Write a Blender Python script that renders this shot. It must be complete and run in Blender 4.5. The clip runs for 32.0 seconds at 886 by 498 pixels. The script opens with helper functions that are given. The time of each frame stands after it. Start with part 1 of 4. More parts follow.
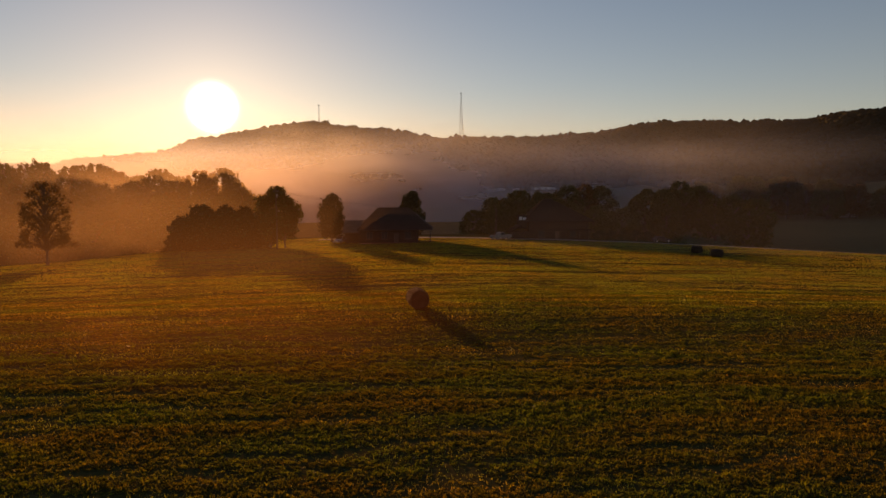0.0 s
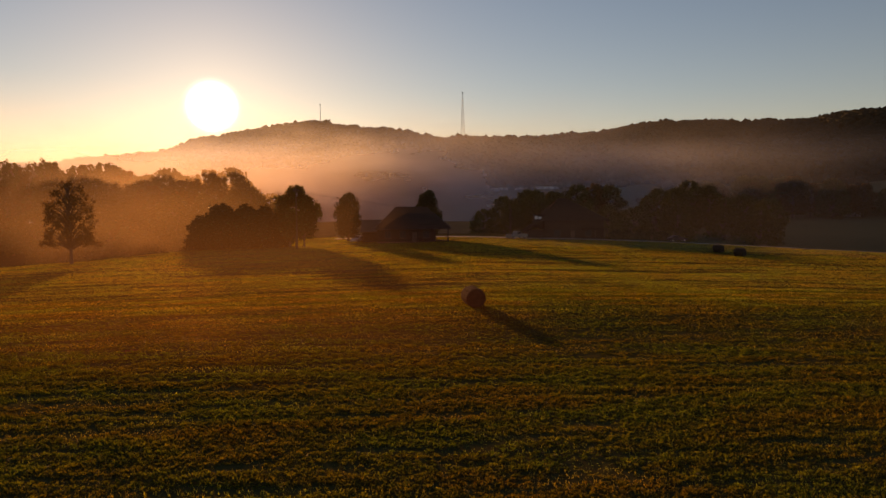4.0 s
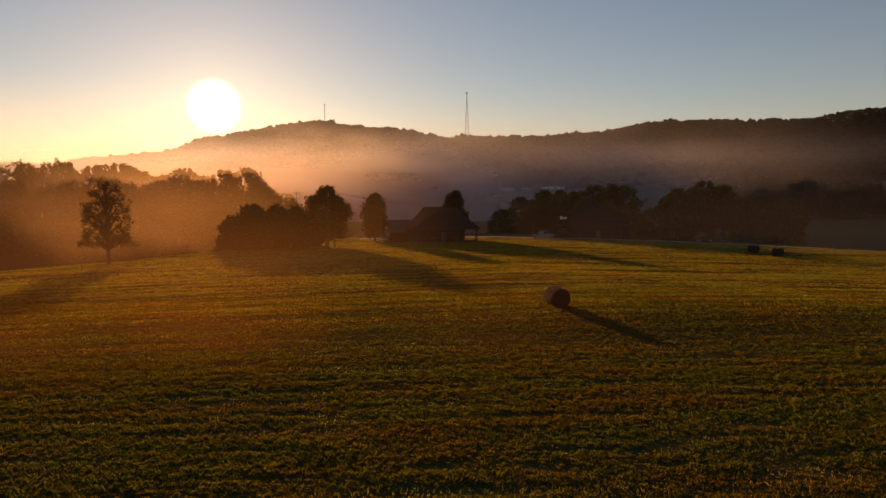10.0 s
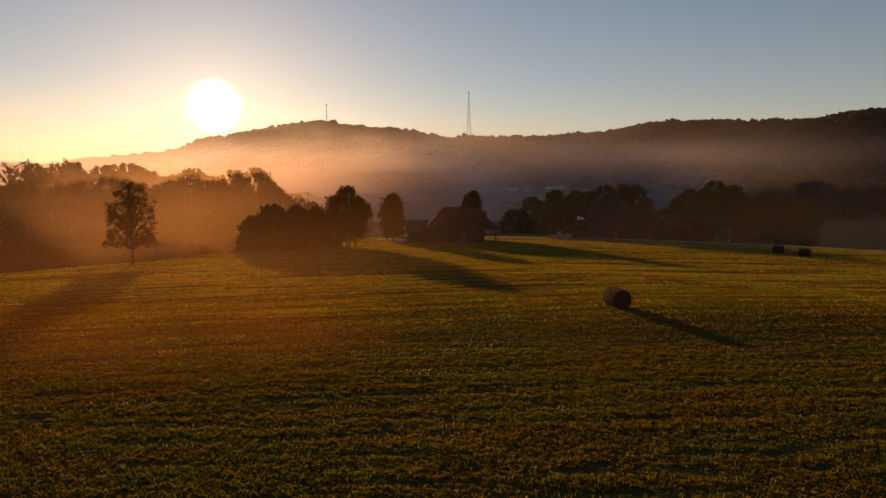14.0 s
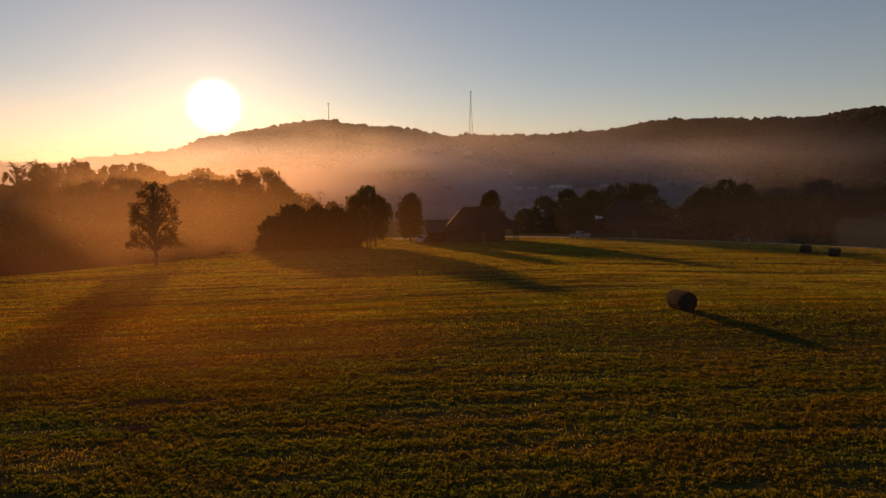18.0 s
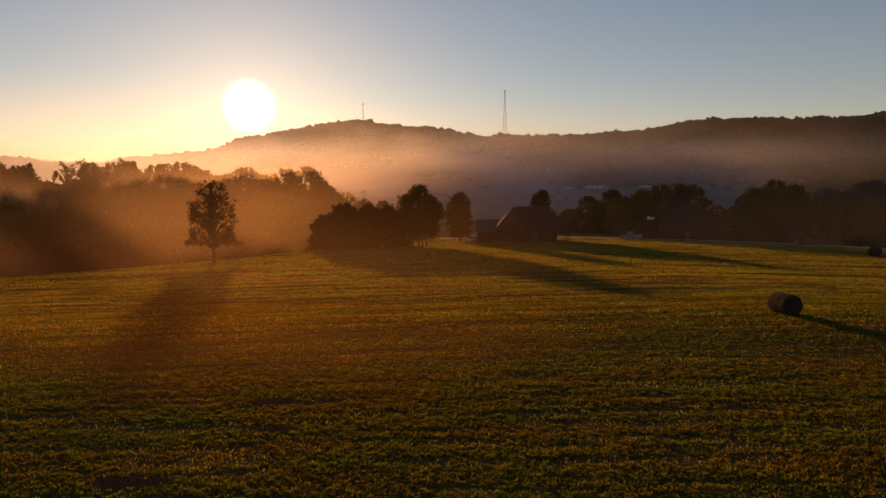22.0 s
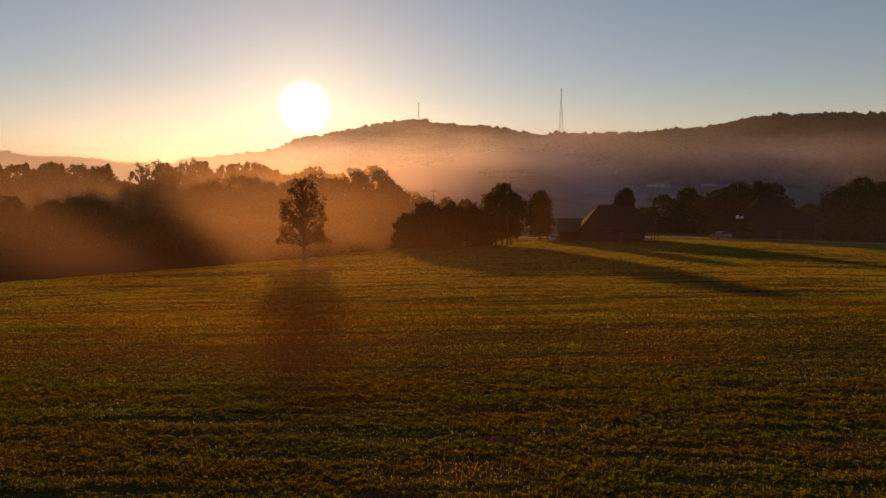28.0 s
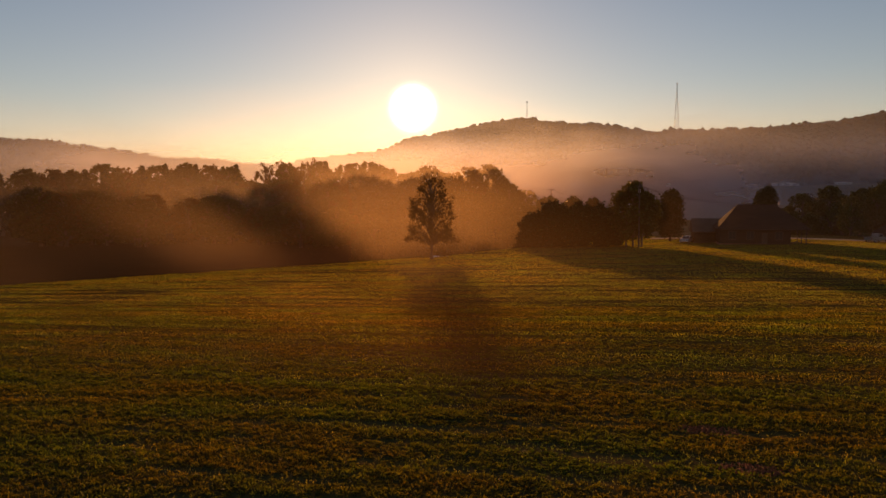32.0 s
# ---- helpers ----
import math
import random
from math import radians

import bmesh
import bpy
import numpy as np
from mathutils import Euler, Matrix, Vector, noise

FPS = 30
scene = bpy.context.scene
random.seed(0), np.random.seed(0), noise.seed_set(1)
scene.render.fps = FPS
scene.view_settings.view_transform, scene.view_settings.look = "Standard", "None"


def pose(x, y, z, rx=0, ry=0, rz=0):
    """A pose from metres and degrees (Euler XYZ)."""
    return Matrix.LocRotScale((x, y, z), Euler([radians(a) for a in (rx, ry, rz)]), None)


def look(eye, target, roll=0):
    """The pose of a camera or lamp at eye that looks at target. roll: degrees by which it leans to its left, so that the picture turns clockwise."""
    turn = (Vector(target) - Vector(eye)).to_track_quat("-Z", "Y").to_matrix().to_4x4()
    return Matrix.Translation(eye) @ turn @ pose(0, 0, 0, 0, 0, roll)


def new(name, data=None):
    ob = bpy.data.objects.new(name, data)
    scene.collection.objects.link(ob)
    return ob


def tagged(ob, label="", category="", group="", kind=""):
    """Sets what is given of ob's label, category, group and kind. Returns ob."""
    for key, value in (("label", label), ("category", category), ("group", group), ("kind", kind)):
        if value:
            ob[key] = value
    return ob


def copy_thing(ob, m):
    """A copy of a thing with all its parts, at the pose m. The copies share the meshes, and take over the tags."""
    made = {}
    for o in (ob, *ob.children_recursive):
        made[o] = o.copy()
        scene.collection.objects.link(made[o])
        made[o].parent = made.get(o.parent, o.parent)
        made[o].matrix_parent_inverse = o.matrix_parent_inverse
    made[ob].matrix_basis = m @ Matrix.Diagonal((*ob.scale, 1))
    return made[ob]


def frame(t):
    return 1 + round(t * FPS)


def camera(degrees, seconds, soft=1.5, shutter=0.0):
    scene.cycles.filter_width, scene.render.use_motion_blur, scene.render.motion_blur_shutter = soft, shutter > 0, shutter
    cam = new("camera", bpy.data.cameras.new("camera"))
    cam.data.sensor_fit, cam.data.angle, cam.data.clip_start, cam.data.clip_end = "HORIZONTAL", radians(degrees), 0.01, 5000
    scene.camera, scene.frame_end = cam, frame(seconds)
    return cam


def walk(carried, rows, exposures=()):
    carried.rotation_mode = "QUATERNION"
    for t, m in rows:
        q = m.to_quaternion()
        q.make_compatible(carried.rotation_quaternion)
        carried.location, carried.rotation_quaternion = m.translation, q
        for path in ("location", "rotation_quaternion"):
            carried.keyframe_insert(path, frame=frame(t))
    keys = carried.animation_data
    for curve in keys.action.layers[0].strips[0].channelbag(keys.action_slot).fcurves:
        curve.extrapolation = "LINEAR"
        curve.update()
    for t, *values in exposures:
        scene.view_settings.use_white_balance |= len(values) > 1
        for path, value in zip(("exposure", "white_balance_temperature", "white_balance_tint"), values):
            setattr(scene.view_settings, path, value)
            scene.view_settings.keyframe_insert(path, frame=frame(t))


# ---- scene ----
cam = camera(66.5, 32.0, soft=1.5)
PATH = [
    (0, (-0.629, -1.163, 7.924), (-0.609, 0.831, 7.763), -0.5),
    (0.5, (-1.16, -1.158, 7.919), (-1.139, 0.835, 7.759), -0.5),
    (1, (-1.658, -1.196, 7.9), (-1.636, 0.798, 7.74), -0.5),
    (1.5, (-2.138, -1.235, 7.885), (-2.117, 0.759, 7.725), -0.5),
    (2, (-2.616, -1.245, 7.897), (-2.595, 0.749, 7.737), -0.5),
    (2.5, (-3.116, -1.262, 7.92), (-3.094, 0.731, 7.759), -0.5),
    (3, (-3.585, -1.315, 7.945), (-3.564, 0.678, 7.783), -0.5),
    (3.5, (-4.089, -1.413, 7.947), (-4.068, 0.58, 7.784), -0.5),
    (5.5, (-5.974, -1.555, 7.966), (-5.954, 0.438, 7.803), -0.5),
    (6, (-6.469, -1.557, 7.967), (-6.45, 0.436, 7.805), -0.5),
    (6.5, (-6.984, -1.553, 7.968), (-6.964, 0.44, 7.806), -0.5),
    (7, (-7.459, -1.59, 7.982), (-7.44, 0.404, 7.819), -0.5),
    (7.5, (-7.987, -1.656, 7.991), (-7.969, 0.337, 7.829), -0.5),
    (8, (-8.454, -1.671, 7.998), (-8.436, 0.322, 7.835), -0.5),
    (8.5, (-8.959, -1.673, 8.005), (-8.942, 0.32, 7.843), -0.5),
    (9, (-9.444, -1.65, 8.02), (-9.427, 0.343, 7.858), -0.5),
    (9.5, (-9.907, -1.635, 8.044), (-9.89, 0.358, 7.881), -0.5),
    (10, (-10.419, -1.61, 8.048), (-10.403, 0.384, 7.885), -0.5),
    (10.5, (-10.946, -1.56, 8.048), (-10.929, 0.434, 7.886), -0.5),
    (11, (-11.43, -1.59, 8.053), (-11.414, 0.403, 7.892), -0.5),
    (11.5, (-11.948, -1.58, 8.058), (-11.932, 0.414, 7.896), -0.5),
    (12, (-12.487, -1.562, 8.073), (-12.471, 0.432, 7.911), -0.5),
    (12.5, (-13.02, -1.534, 8.092), (-13.004, 0.459, 7.93), -0.5),
    (13, (-13.546, -1.524, 8.123), (-13.529, 0.469, 7.96), -0.5),
    (13.5, (-14.087, -1.467, 8.132), (-14.071, 0.526, 7.969), -0.5),
    (14, (-14.624, -1.361, 8.126), (-14.608, 0.632, 7.963), -0.5),
    (14.5, (-15.142, -1.297, 8.128), (-15.126, 0.696, 7.965), -0.6),
    (16.5, (-17.258, -0.757, 8.354), (-17.242, 1.236, 8.187), -0.6),
    (17, (-17.78, -0.691, 8.334), (-17.764, 1.302, 8.168), -0.6),
    (17.5, (-18.308, -0.588, 8.32), (-18.293, 1.405, 8.155), -0.6),
    (18, (-18.851, -0.472, 8.295), (-18.836, 1.521, 8.129), -0.6),
    (18.5, (-19.354, -0.386, 8.279), (-19.339, 1.607, 8.114), -0.6),
    (19, (-19.863, -0.302, 8.262), (-19.849, 1.691, 8.097), -0.6),
    (19.5, (-20.397, -0.233, 8.254), (-20.385, 1.76, 8.089), -0.6),
    (20, (-20.911, -0.096, 8.252), (-20.922, 1.897, 8.087), -0.5),
    (20.5, (-21.444, 0.01, 8.24), (-21.462, 2.003, 8.076), -0.5),
    (21, (-21.943, 0.155, 8.225), (-21.971, 2.148, 8.06), -0.5),
    (21.5, (-22.506, 0.286, 8.213), (-22.556, 2.279, 8.049), -0.4),
    (22, (-22.995, 0.435, 8.2), (-23.072, 2.427, 8.035), -0.4),
    (22.5, (-23.525, 0.52, 8.215), (-23.626, 2.51, 8.05), -0.4),
    (23, (-23.978, 0.551, 8.233), (-24.097, 2.541, 8.067), -0.5),
    (23.5, (-24.514, 0.607, 8.23), (-24.643, 2.596, 8.064), -0.5),
    (24, (-25.065, 0.658, 8.235), (-25.202, 2.647, 8.069), -0.4),
    (24.5, (-25.608, 0.708, 8.211), (-25.752, 2.696, 8.045), -0.4),
    (25, (-26.174, 0.828, 8.166), (-26.325, 2.815, 8.0), -0.4),
    (25.5, (-26.764, 1.043, 8.095), (-26.921, 3.03, 7.931), -0.4),
    (27.5, (-28.931, 1.656, 8.061), (-29.135, 3.638, 7.895), -0.4),
    (28, (-29.488, 1.724, 8.061), (-29.718, 3.704, 7.895), -0.5),
    (28.5, (-30.057, 1.835, 8.064), (-30.318, 3.811, 7.898), -0.5),
    (29, (-30.595, 1.903, 8.076), (-30.888, 3.874, 7.909), -0.5),
    (29.5, (-31.158, 1.97, 8.104), (-31.486, 3.936, 7.937), -0.5),
    (30, (-31.693, 2.084, 8.129), (-32.06, 4.043, 7.962), -0.5),
    (30.5, (-32.236, 2.325, 8.075), (-32.645, 4.276, 7.909), -0.4),
    (31, (-32.746, 2.572, 8.026), (-33.195, 4.513, 7.86), -0.5),
    (31.5, (-33.249, 2.733, 7.987), (-33.741, 4.664, 7.822), -0.5),
    (32, (-33.731, 2.801, 7.977), (-34.264, 4.722, 7.811), -0.5),
]
walk(cam, [(t, look(eye, target, roll)) for t, eye, target, roll in PATH], [(0.0, 0.0, 7500.0, 26.0), (32.0, 0.0, 7500.0, 26.0)])
# ---------------------------------------------------------------- light
SUN_AZ, SUN_EL = -17.93, 7.0          # degrees: from +Y towards +X, above the horizon
sun_dir = Vector((math.sin(radians(SUN_AZ)) * math.cos(radians(SUN_EL)),
                  math.cos(radians(SUN_AZ)) * math.cos(radians(SUN_EL)), math.sin(radians(SUN_EL))))
sun = new("sun", bpy.data.lights.new("sun", "SUN"))
sun.data.energy, sun.data.angle, sun.data.color = 6.5, radians(2.0), (1.0, 0.48, 0.15)
sun.matrix_world = look(sun_dir * 100, (0, 0, 0))

world = bpy.data.worlds.new("sky")
scene.world = world
world.use_nodes = True
wt = world.node_tree
wt.nodes.clear()


def wnode(kind, **inputs):
    n = wt.nodes.new(kind)
    for key, value in inputs.items():
        n.inputs[int(key[1:])].default_value = value
    return n


def wmath(op, a, b=None, clamp=False):
    n = wt.nodes.new("ShaderNodeMath")
    n.operation, n.use_clamp = op, clamp
    for i, v in enumerate((a, b)):
        if v is None:
            continue
        if isinstance(v, (int, float)):
            n.inputs[i].default_value = v
        else:
            wt.links.new(v, n.inputs[i])
    return n.outputs[0]


sky = wt.nodes.new("ShaderNodeTexSky")
sky.sky_type, sky.sun_disc = "NISHITA", False
sky.sun_elevation, sky.sun_rotation = radians(SUN_EL), radians(SUN_AZ)
sky.air_density, sky.dust_density, sky.ozone_density = 1.0, 0.18, 2.0
bg = wnode("ShaderNodeBackground", i1=0.095)
wt.links.new(sky.outputs[0], bg.inputs[0])
# the bright aureole of hazy air round the low sun
coord = wt.nodes.new("ShaderNodeTexCoord")
dot = wt.nodes.new("ShaderNodeVectorMath")
dot.operation = "DOT_PRODUCT"
dot.inputs[1].default_value = sun_dir
wt.links.new(coord.outputs["Generated"], dot.inputs[0])
ang = wmath("ARCCOSINE", wmath("MINIMUM", dot.outputs["Value"], 0.999999))
disc = wmath("MULTIPLY", wmath("POWER", 2.71828, wmath("MULTIPLY", wmath("POWER", wmath("DIVIDE", ang, radians(1.55)), 4.0), -1.0)), 6.0)
inner = wmath("MULTIPLY", wmath("POWER", 2.71828, wmath("DIVIDE", ang, -radians(2.6))), 0.22)
outer = wmath("MULTIPLY", wmath("POWER", 2.71828, wmath("DIVIDE", ang, -radians(14.0))), 0.028)
sepw = wt.nodes.new("ShaderNodeSeparateXYZ")
wt.links.new(coord.outputs["Generated"], sepw.inputs[0])
haze = wmath("MULTIPLY", wmath("POWER", 2.71828, wmath("MULTIPLY", wmath("MAXIMUM", sepw.outputs["Z"], 0.0), -8.0)), 0.105)   # dusty air, thicker low down
glow = []
for amount, colour in ((disc, (1.0, 0.93, 0.72, 1)), (inner, (1.0, 0.80, 0.44, 1)), (outer, (1.0, 0.74, 0.52, 1)), (haze, (1.0, 0.50, 0.34, 1))):
    b = wt.nodes.new("ShaderNodeBackground")
    b.inputs[0].default_value = colour
    wt.links.new(amount, b.inputs[1])
    glow.append(b)
total = bg
for b in glow:
    add = wt.nodes.new("ShaderNodeAddShader")
    wt.links.new(total.outputs[0], add.inputs[0])
    wt.links.new(b.outputs[0], add.inputs[1])
    total = add
wout = wt.nodes.new("ShaderNodeOutputWorld")
wt.links.new(total.outputs[0], wout.inputs[0])


# ---------------------------------------------------------------- materials
class Mat:
    """A small wrapper that strings nodes together."""

    def __init__(self, name):
        self.m = bpy.data.materials.new(name)
        self.m.use_nodes = True
        self.t = self.m.node_tree
        self.t.nodes.clear()
        self.out = self.t.nodes.new("ShaderNodeOutputMaterial")
        self.co = self.t.nodes.new("ShaderNodeTexCoord")

    def link(self, a, b):
        self.t.links.new(a, b)

    def node(self, kind, **kw):
        n = self.t.nodes.new(kind)
        for k, v in kw.items():
            n.inputs[k.replace("_", " ")].default_value = v
        return n

    def noise(self, scale, detail=4.0, rough=0.6, stretch=None):
        n = self.node("ShaderNodeTexNoise", Scale=scale, Detail=detail, Roughness=rough)
        src = self.co.outputs["Object"]
        if stretch:
            mp = self.t.nodes.new("ShaderNodeMapping")
            mp.inputs["Scale"].default_value = stretch
            self.link(src, mp.inputs["Vector"])
            src = mp.outputs[0]
        self.link(src, n.inputs["Vector"])
        return n.outputs["Fac"]

    def ramp(self, fac, stops):
        r = self.t.nodes.new("ShaderNodeValToRGB")
        els = r.color_ramp.elements
        while len(els) < len(stops):
            els.new(0.5)
        for e, (p, c) in zip(els, stops):
            e.position, e.color = p, (*c, 1)
        self.link(fac, r.inputs[0])
        return r.outputs[0]

    def mix(self, fac, a, b, mode="MIX"):
        n = self.t.nodes.new("ShaderNodeMix")
        n.data_type, n.blend_type = "RGBA", mode
        for sock, v in ((n.inputs[0], fac), (n.inputs[6], a), (n.inputs[7], b)):
            if isinstance(v, (int, float)):
                sock.default_value = v
            elif isinstance(v, tuple):
                sock.default_value = (*v, 1)
            else:
                self.link(v, sock)
        return n.outputs[2]

    def math(self, op, a, b=0.0, clamp=False):
        n = self.t.nodes.new("ShaderNodeMath")
        n.operation, n.use_clamp = op, clamp
        for i, v in enumerate((a, b)):
            if isinstance(v, (int, float)):
                n.inputs[i].default_value = v
            else:
                self.link(v, n.inputs[i])
        return n.outputs[0]

    def bump(self, height, strength, distance):
        b = self.node("ShaderNodeBump", Strength=strength, Distance=distance)
        self.link(height, b.inputs["Height"])
        return b.outputs[0]

    def surface(self, colour, rough=0.8, metal=0.0, normal=None, spec=0.3):
        p = self.node("ShaderNodeBsdfPrincipled", Roughness=rough, Metallic=metal)
        p.inputs["Specular IOR Level"].default_value = spec
        if isinstance(colour, tuple):
            p.inputs["Base Color"].default_value = (*colour, 1)
        else:
            self.link(colour, p.inputs["Base Color"])
        if normal is not None:
            self.link(normal, p.inputs["Normal"])
        self.link(p.outputs[0], self.out.inputs[0])
        return self.m


def leafy(name, stops, shine, share=0.45, scale=0.5, rough=0.6, gloss=0.06, clumpy=0.0):
    """Thin leaves: light both bounces off and shines through them."""
    k = Mat(name)
    info = k.t.nodes.new("ShaderNodeNewGeometry")
    col = k.ramp(info.outputs["Random Per Island"], stops)
    col = k.mix(0.5, col, k.ramp(k.noise(scale), stops))
    if clumpy:      # tuft by tuft, and drier or greener from one stretch to the next
        col = k.mix(1.0, col, k.ramp(k.noise(clumpy, 2), [(0.36, (0.6, 0.62, 0.6)), (0.66, (1.45, 1.4, 1.3))]), "MULTIPLY")
        col = k.mix(1.0, col, k.ramp(k.noise(0.35, 3, stretch=(0.35, 1, 1)), [(0.38, (1.25, 0.88, 0.9)), (0.60, (0.9, 1.04, 1.0))]), "MULTIPLY")
    d = k.node("ShaderNodeBsdfPrincipled", Roughness=rough)
    d.inputs["Specular IOR Level"].default_value = gloss
    k.link(col, d.inputs["Base Color"])
    tr = k.node("ShaderNodeBsdfTranslucent")
    k.link(k.mix(1.0, col, shine, "MULTIPLY"), tr.inputs[0])
    mx = k.node("ShaderNodeMixShader", Fac=share)
    k.link(d.outputs[0], mx.inputs[1])
    k.link(tr.outputs[0], mx.inputs[2])
    k.link(mx.outputs[0], k.out.inputs[0])
    return k.m


def plain(name, a, b, scale=3.0, rough=0.7, metal=0.0, relief=0.15, depth=0.02, stretch=None, spec=0.3):
    """A solid surface with two shades in patches and a fine relief."""
    k = Mat(name)
    big, fine = k.noise(scale * 0.25, 3, stretch=stretch), k.noise(scale * 4, 5, stretch=stretch)
    col = k.ramp(k.math("ADD", k.math("MULTIPLY", big, 0.6), k.math("MULTIPLY", fine, 0.4)), [(0.32, a), (0.68, b)])
    return k.surface(col, rough, metal, k.bump(fine, relief, depth), spec)


GRASS = leafy("grass_blades", [(0.0, (0.175, 0.135, 0.032)), (0.35, (0.158, 0.166, 0.034)), (0.7, (0.182, 0.182, 0.036)), (1.0, (0.22, 0.178, 0.045))],
              (1.85, 1.84, 0.34), 0.62, 0.12, 0.5, 0.22, 1.6)
# clover darker than the grass: the near field's shade sits in its colour
CLOVER_SHADED = leafy("shaded_clover_leaves", [(0.0, (0.045, 0.049, 0.014)), (0.5, (0.051, 0.066, 0.016)), (0.85, (0.068, 0.070, 0.019)), (1.0, (0.098, 0.068, 0.028))],
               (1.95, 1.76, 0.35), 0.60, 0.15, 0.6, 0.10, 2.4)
LEAF_GREEN = leafy("green_leaves", [(0.0, (0.035, 0.045, 0.012)), (0.6, (0.06, 0.07, 0.018)), (1.0, (0.10, 0.085, 0.025))], (1.6, 1.25, 0.45), 0.18)
LEAF_AUTUMN = leafy("turning_leaves", [(0.0, (0.04, 0.035, 0.012)), (0.6, (0.07, 0.055, 0.016)), (1.0, (0.11, 0.07, 0.022))], (1.8, 1.2, 0.4), 0.3)
LEAF_DARK = leafy("evergreen_foliage", [(0.0, (0.018, 0.026, 0.010)), (0.6, (0.03, 0.04, 0.014)), (1.0, (0.05, 0.055, 0.018))], (1.3, 1.1, 0.5), 0.15)
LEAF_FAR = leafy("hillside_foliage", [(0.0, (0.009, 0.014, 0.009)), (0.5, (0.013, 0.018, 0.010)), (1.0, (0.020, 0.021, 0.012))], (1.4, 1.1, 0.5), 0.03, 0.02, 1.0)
BARK = plain("bark", (0.06, 0.045, 0.03), (0.13, 0.10, 0.075), 4, 0.95, relief=0.6, depth=0.04, stretch=(1, 1, 0.2))
STRAW = plain("hay", (0.024, 0.017, 0.011), (0.058, 0.041, 0.023), 6, 0.95, relief=0.9, depth=0.05, stretch=(1, 3, 3))
STRAW_END = plain("hay_end", (0.022, 0.015, 0.010), (0.05, 0.034, 0.019), 9, 0.95, relief=1.0, depth=0.05)
NETTING = plain("net_wrap", (0.07, 0.055, 0.04), (0.11, 0.09, 0.065), 6, 0.7)
SIDING = plain("weathered_siding", (0.027, 0.019, 0.015), (0.052, 0.038, 0.030), 1.2, 0.85, relief=0.4, stretch=(0.3, 0.3, 5), spec=0.05)
SHINGLE = plain("roof_shingles", (0.028, 0.021, 0.018), (0.05, 0.037, 0.031), 2.5, 0.95, relief=0.5, depth=0.03, stretch=(1, 1, 4), spec=0.05)
# paler shingle copy: sunlight on the wing roof put into the colour
SHINGLE_SUNLIT = plain("sunlit_shingles", (0.075, 0.058, 0.045), (0.12, 0.094, 0.072), 2.5, 0.9, relief=0.5, depth=0.03, stretch=(1, 1, 4), spec=0.1)
# darker shingle copy: the neighbour roof's lack of sun put into the colour
SHINGLE_SHADED = plain("shaded_shingles", (0.02, 0.016, 0.014), (0.036, 0.028, 0.024), 2.5, 0.95, relief=0.5, depth=0.03, stretch=(1, 1, 4), spec=0.0)
TRIM = plain("painted_trim", (0.035, 0.029, 0.025), (0.06, 0.05, 0.043), 2, 0.6)
WOOD = plain("pole_wood", (0.05, 0.038, 0.028), (0.10, 0.078, 0.058), 3, 0.9, relief=0.5, stretch=(2, 2, 0.1))
STEEL = plain("galvanised_steel", (0.30, 0.30, 0.31), (0.45, 0.45, 0.46), 2, 0.5, 0.7)
WHITE_METAL = plain("white_sheet_metal", (0.70, 0.71, 0.72), (0.82, 0.82, 0.82), 0.4, 0.45, spec=0.5)
CAR_WHITE = plain("silver_car_paint", (0.46, 0.46, 0.47), (0.54, 0.54, 0.55), 1, 0.25, spec=0.6)
CAR_GREY = plain("grey_car_paint", (0.16, 0.17, 0.165), (0.22, 0.23, 0.225), 1, 0.35, spec=0.5)
CAR_DARK = plain("dark_car_paint", (0.03, 0.03, 0.035), (0.05, 0.05, 0.055), 1, 0.55, spec=0.15)
RUBBER = plain("tyre_rubber", (0.02, 0.02, 0.02), (0.035, 0.035, 0.035), 8, 0.9)
CHROME = plain("chrome", (0.6, 0.6, 0.6), (0.75, 0.75, 0.75), 5, 0.2, 1.0, relief=0.02)
GRAVEL = plain("gravel", (0.16, 0.14, 0.12), (0.30, 0.27, 0.23), 4, 0.95, relief=0.8, depth=0.03)
SOIL = plain("red_soil", (0.15, 0.055, 0.024), (0.25, 0.095, 0.045), 5, 1.0, relief=0.9, depth=0.06)
BRICK = plain("red_brick", (0.22, 0.09, 0.06), (0.32, 0.15, 0.10), 6, 0.9)

k = Mat("window_glass")
GLASS = k.surface((0.03, 0.035, 0.04), 0.08, 0.0, None, 0.8)
k = Mat("lamp_lens")
e = k.node("ShaderNodeEmission", Strength=40.0, Color=(1, 0.95, 0.85, 1))
k.link(e.outputs[0], k.out.inputs[0])
LAMP = k.m


def ground_material(name, stops, fine_scale, relief, big=0.03):
    k = Mat(name)
    a = k.noise(big, 4)
    b = k.noise(fine_scale, 6, 0.7)
    fac = k.math("ADD", k.math("MULTIPLY", a, 0.5), k.math("MULTIPLY", b, 0.5))
    return k.surface(k.ramp(fac, stops), 1.0, 0.0, k.bump(b, 0.8, relief), 0.0)


FIELD = ground_material("field_turf", [(0.30, (0.052, 0.036, 0.015)), (0.5, (0.070, 0.060, 0.020)), (0.70, (0.12, 0.072, 0.030))], 2.5, 0.10)
VALLEY = ground_material("valley_meadow", [(0.30, (0.085, 0.075, 0.04)), (0.5, (0.12, 0.10, 0.052)), (0.70, (0.17, 0.135, 0.07))], 0.6, 0.1, 0.008)
FOREST_SHADE = ground_material("forest_floor_and_shade", [(0.30, (0.010, 0.012, 0.007)), (0.5, (0.014, 0.016, 0.008)), (0.70, (0.020, 0.020, 0.010))], 0.1, 0.5, 0.01)


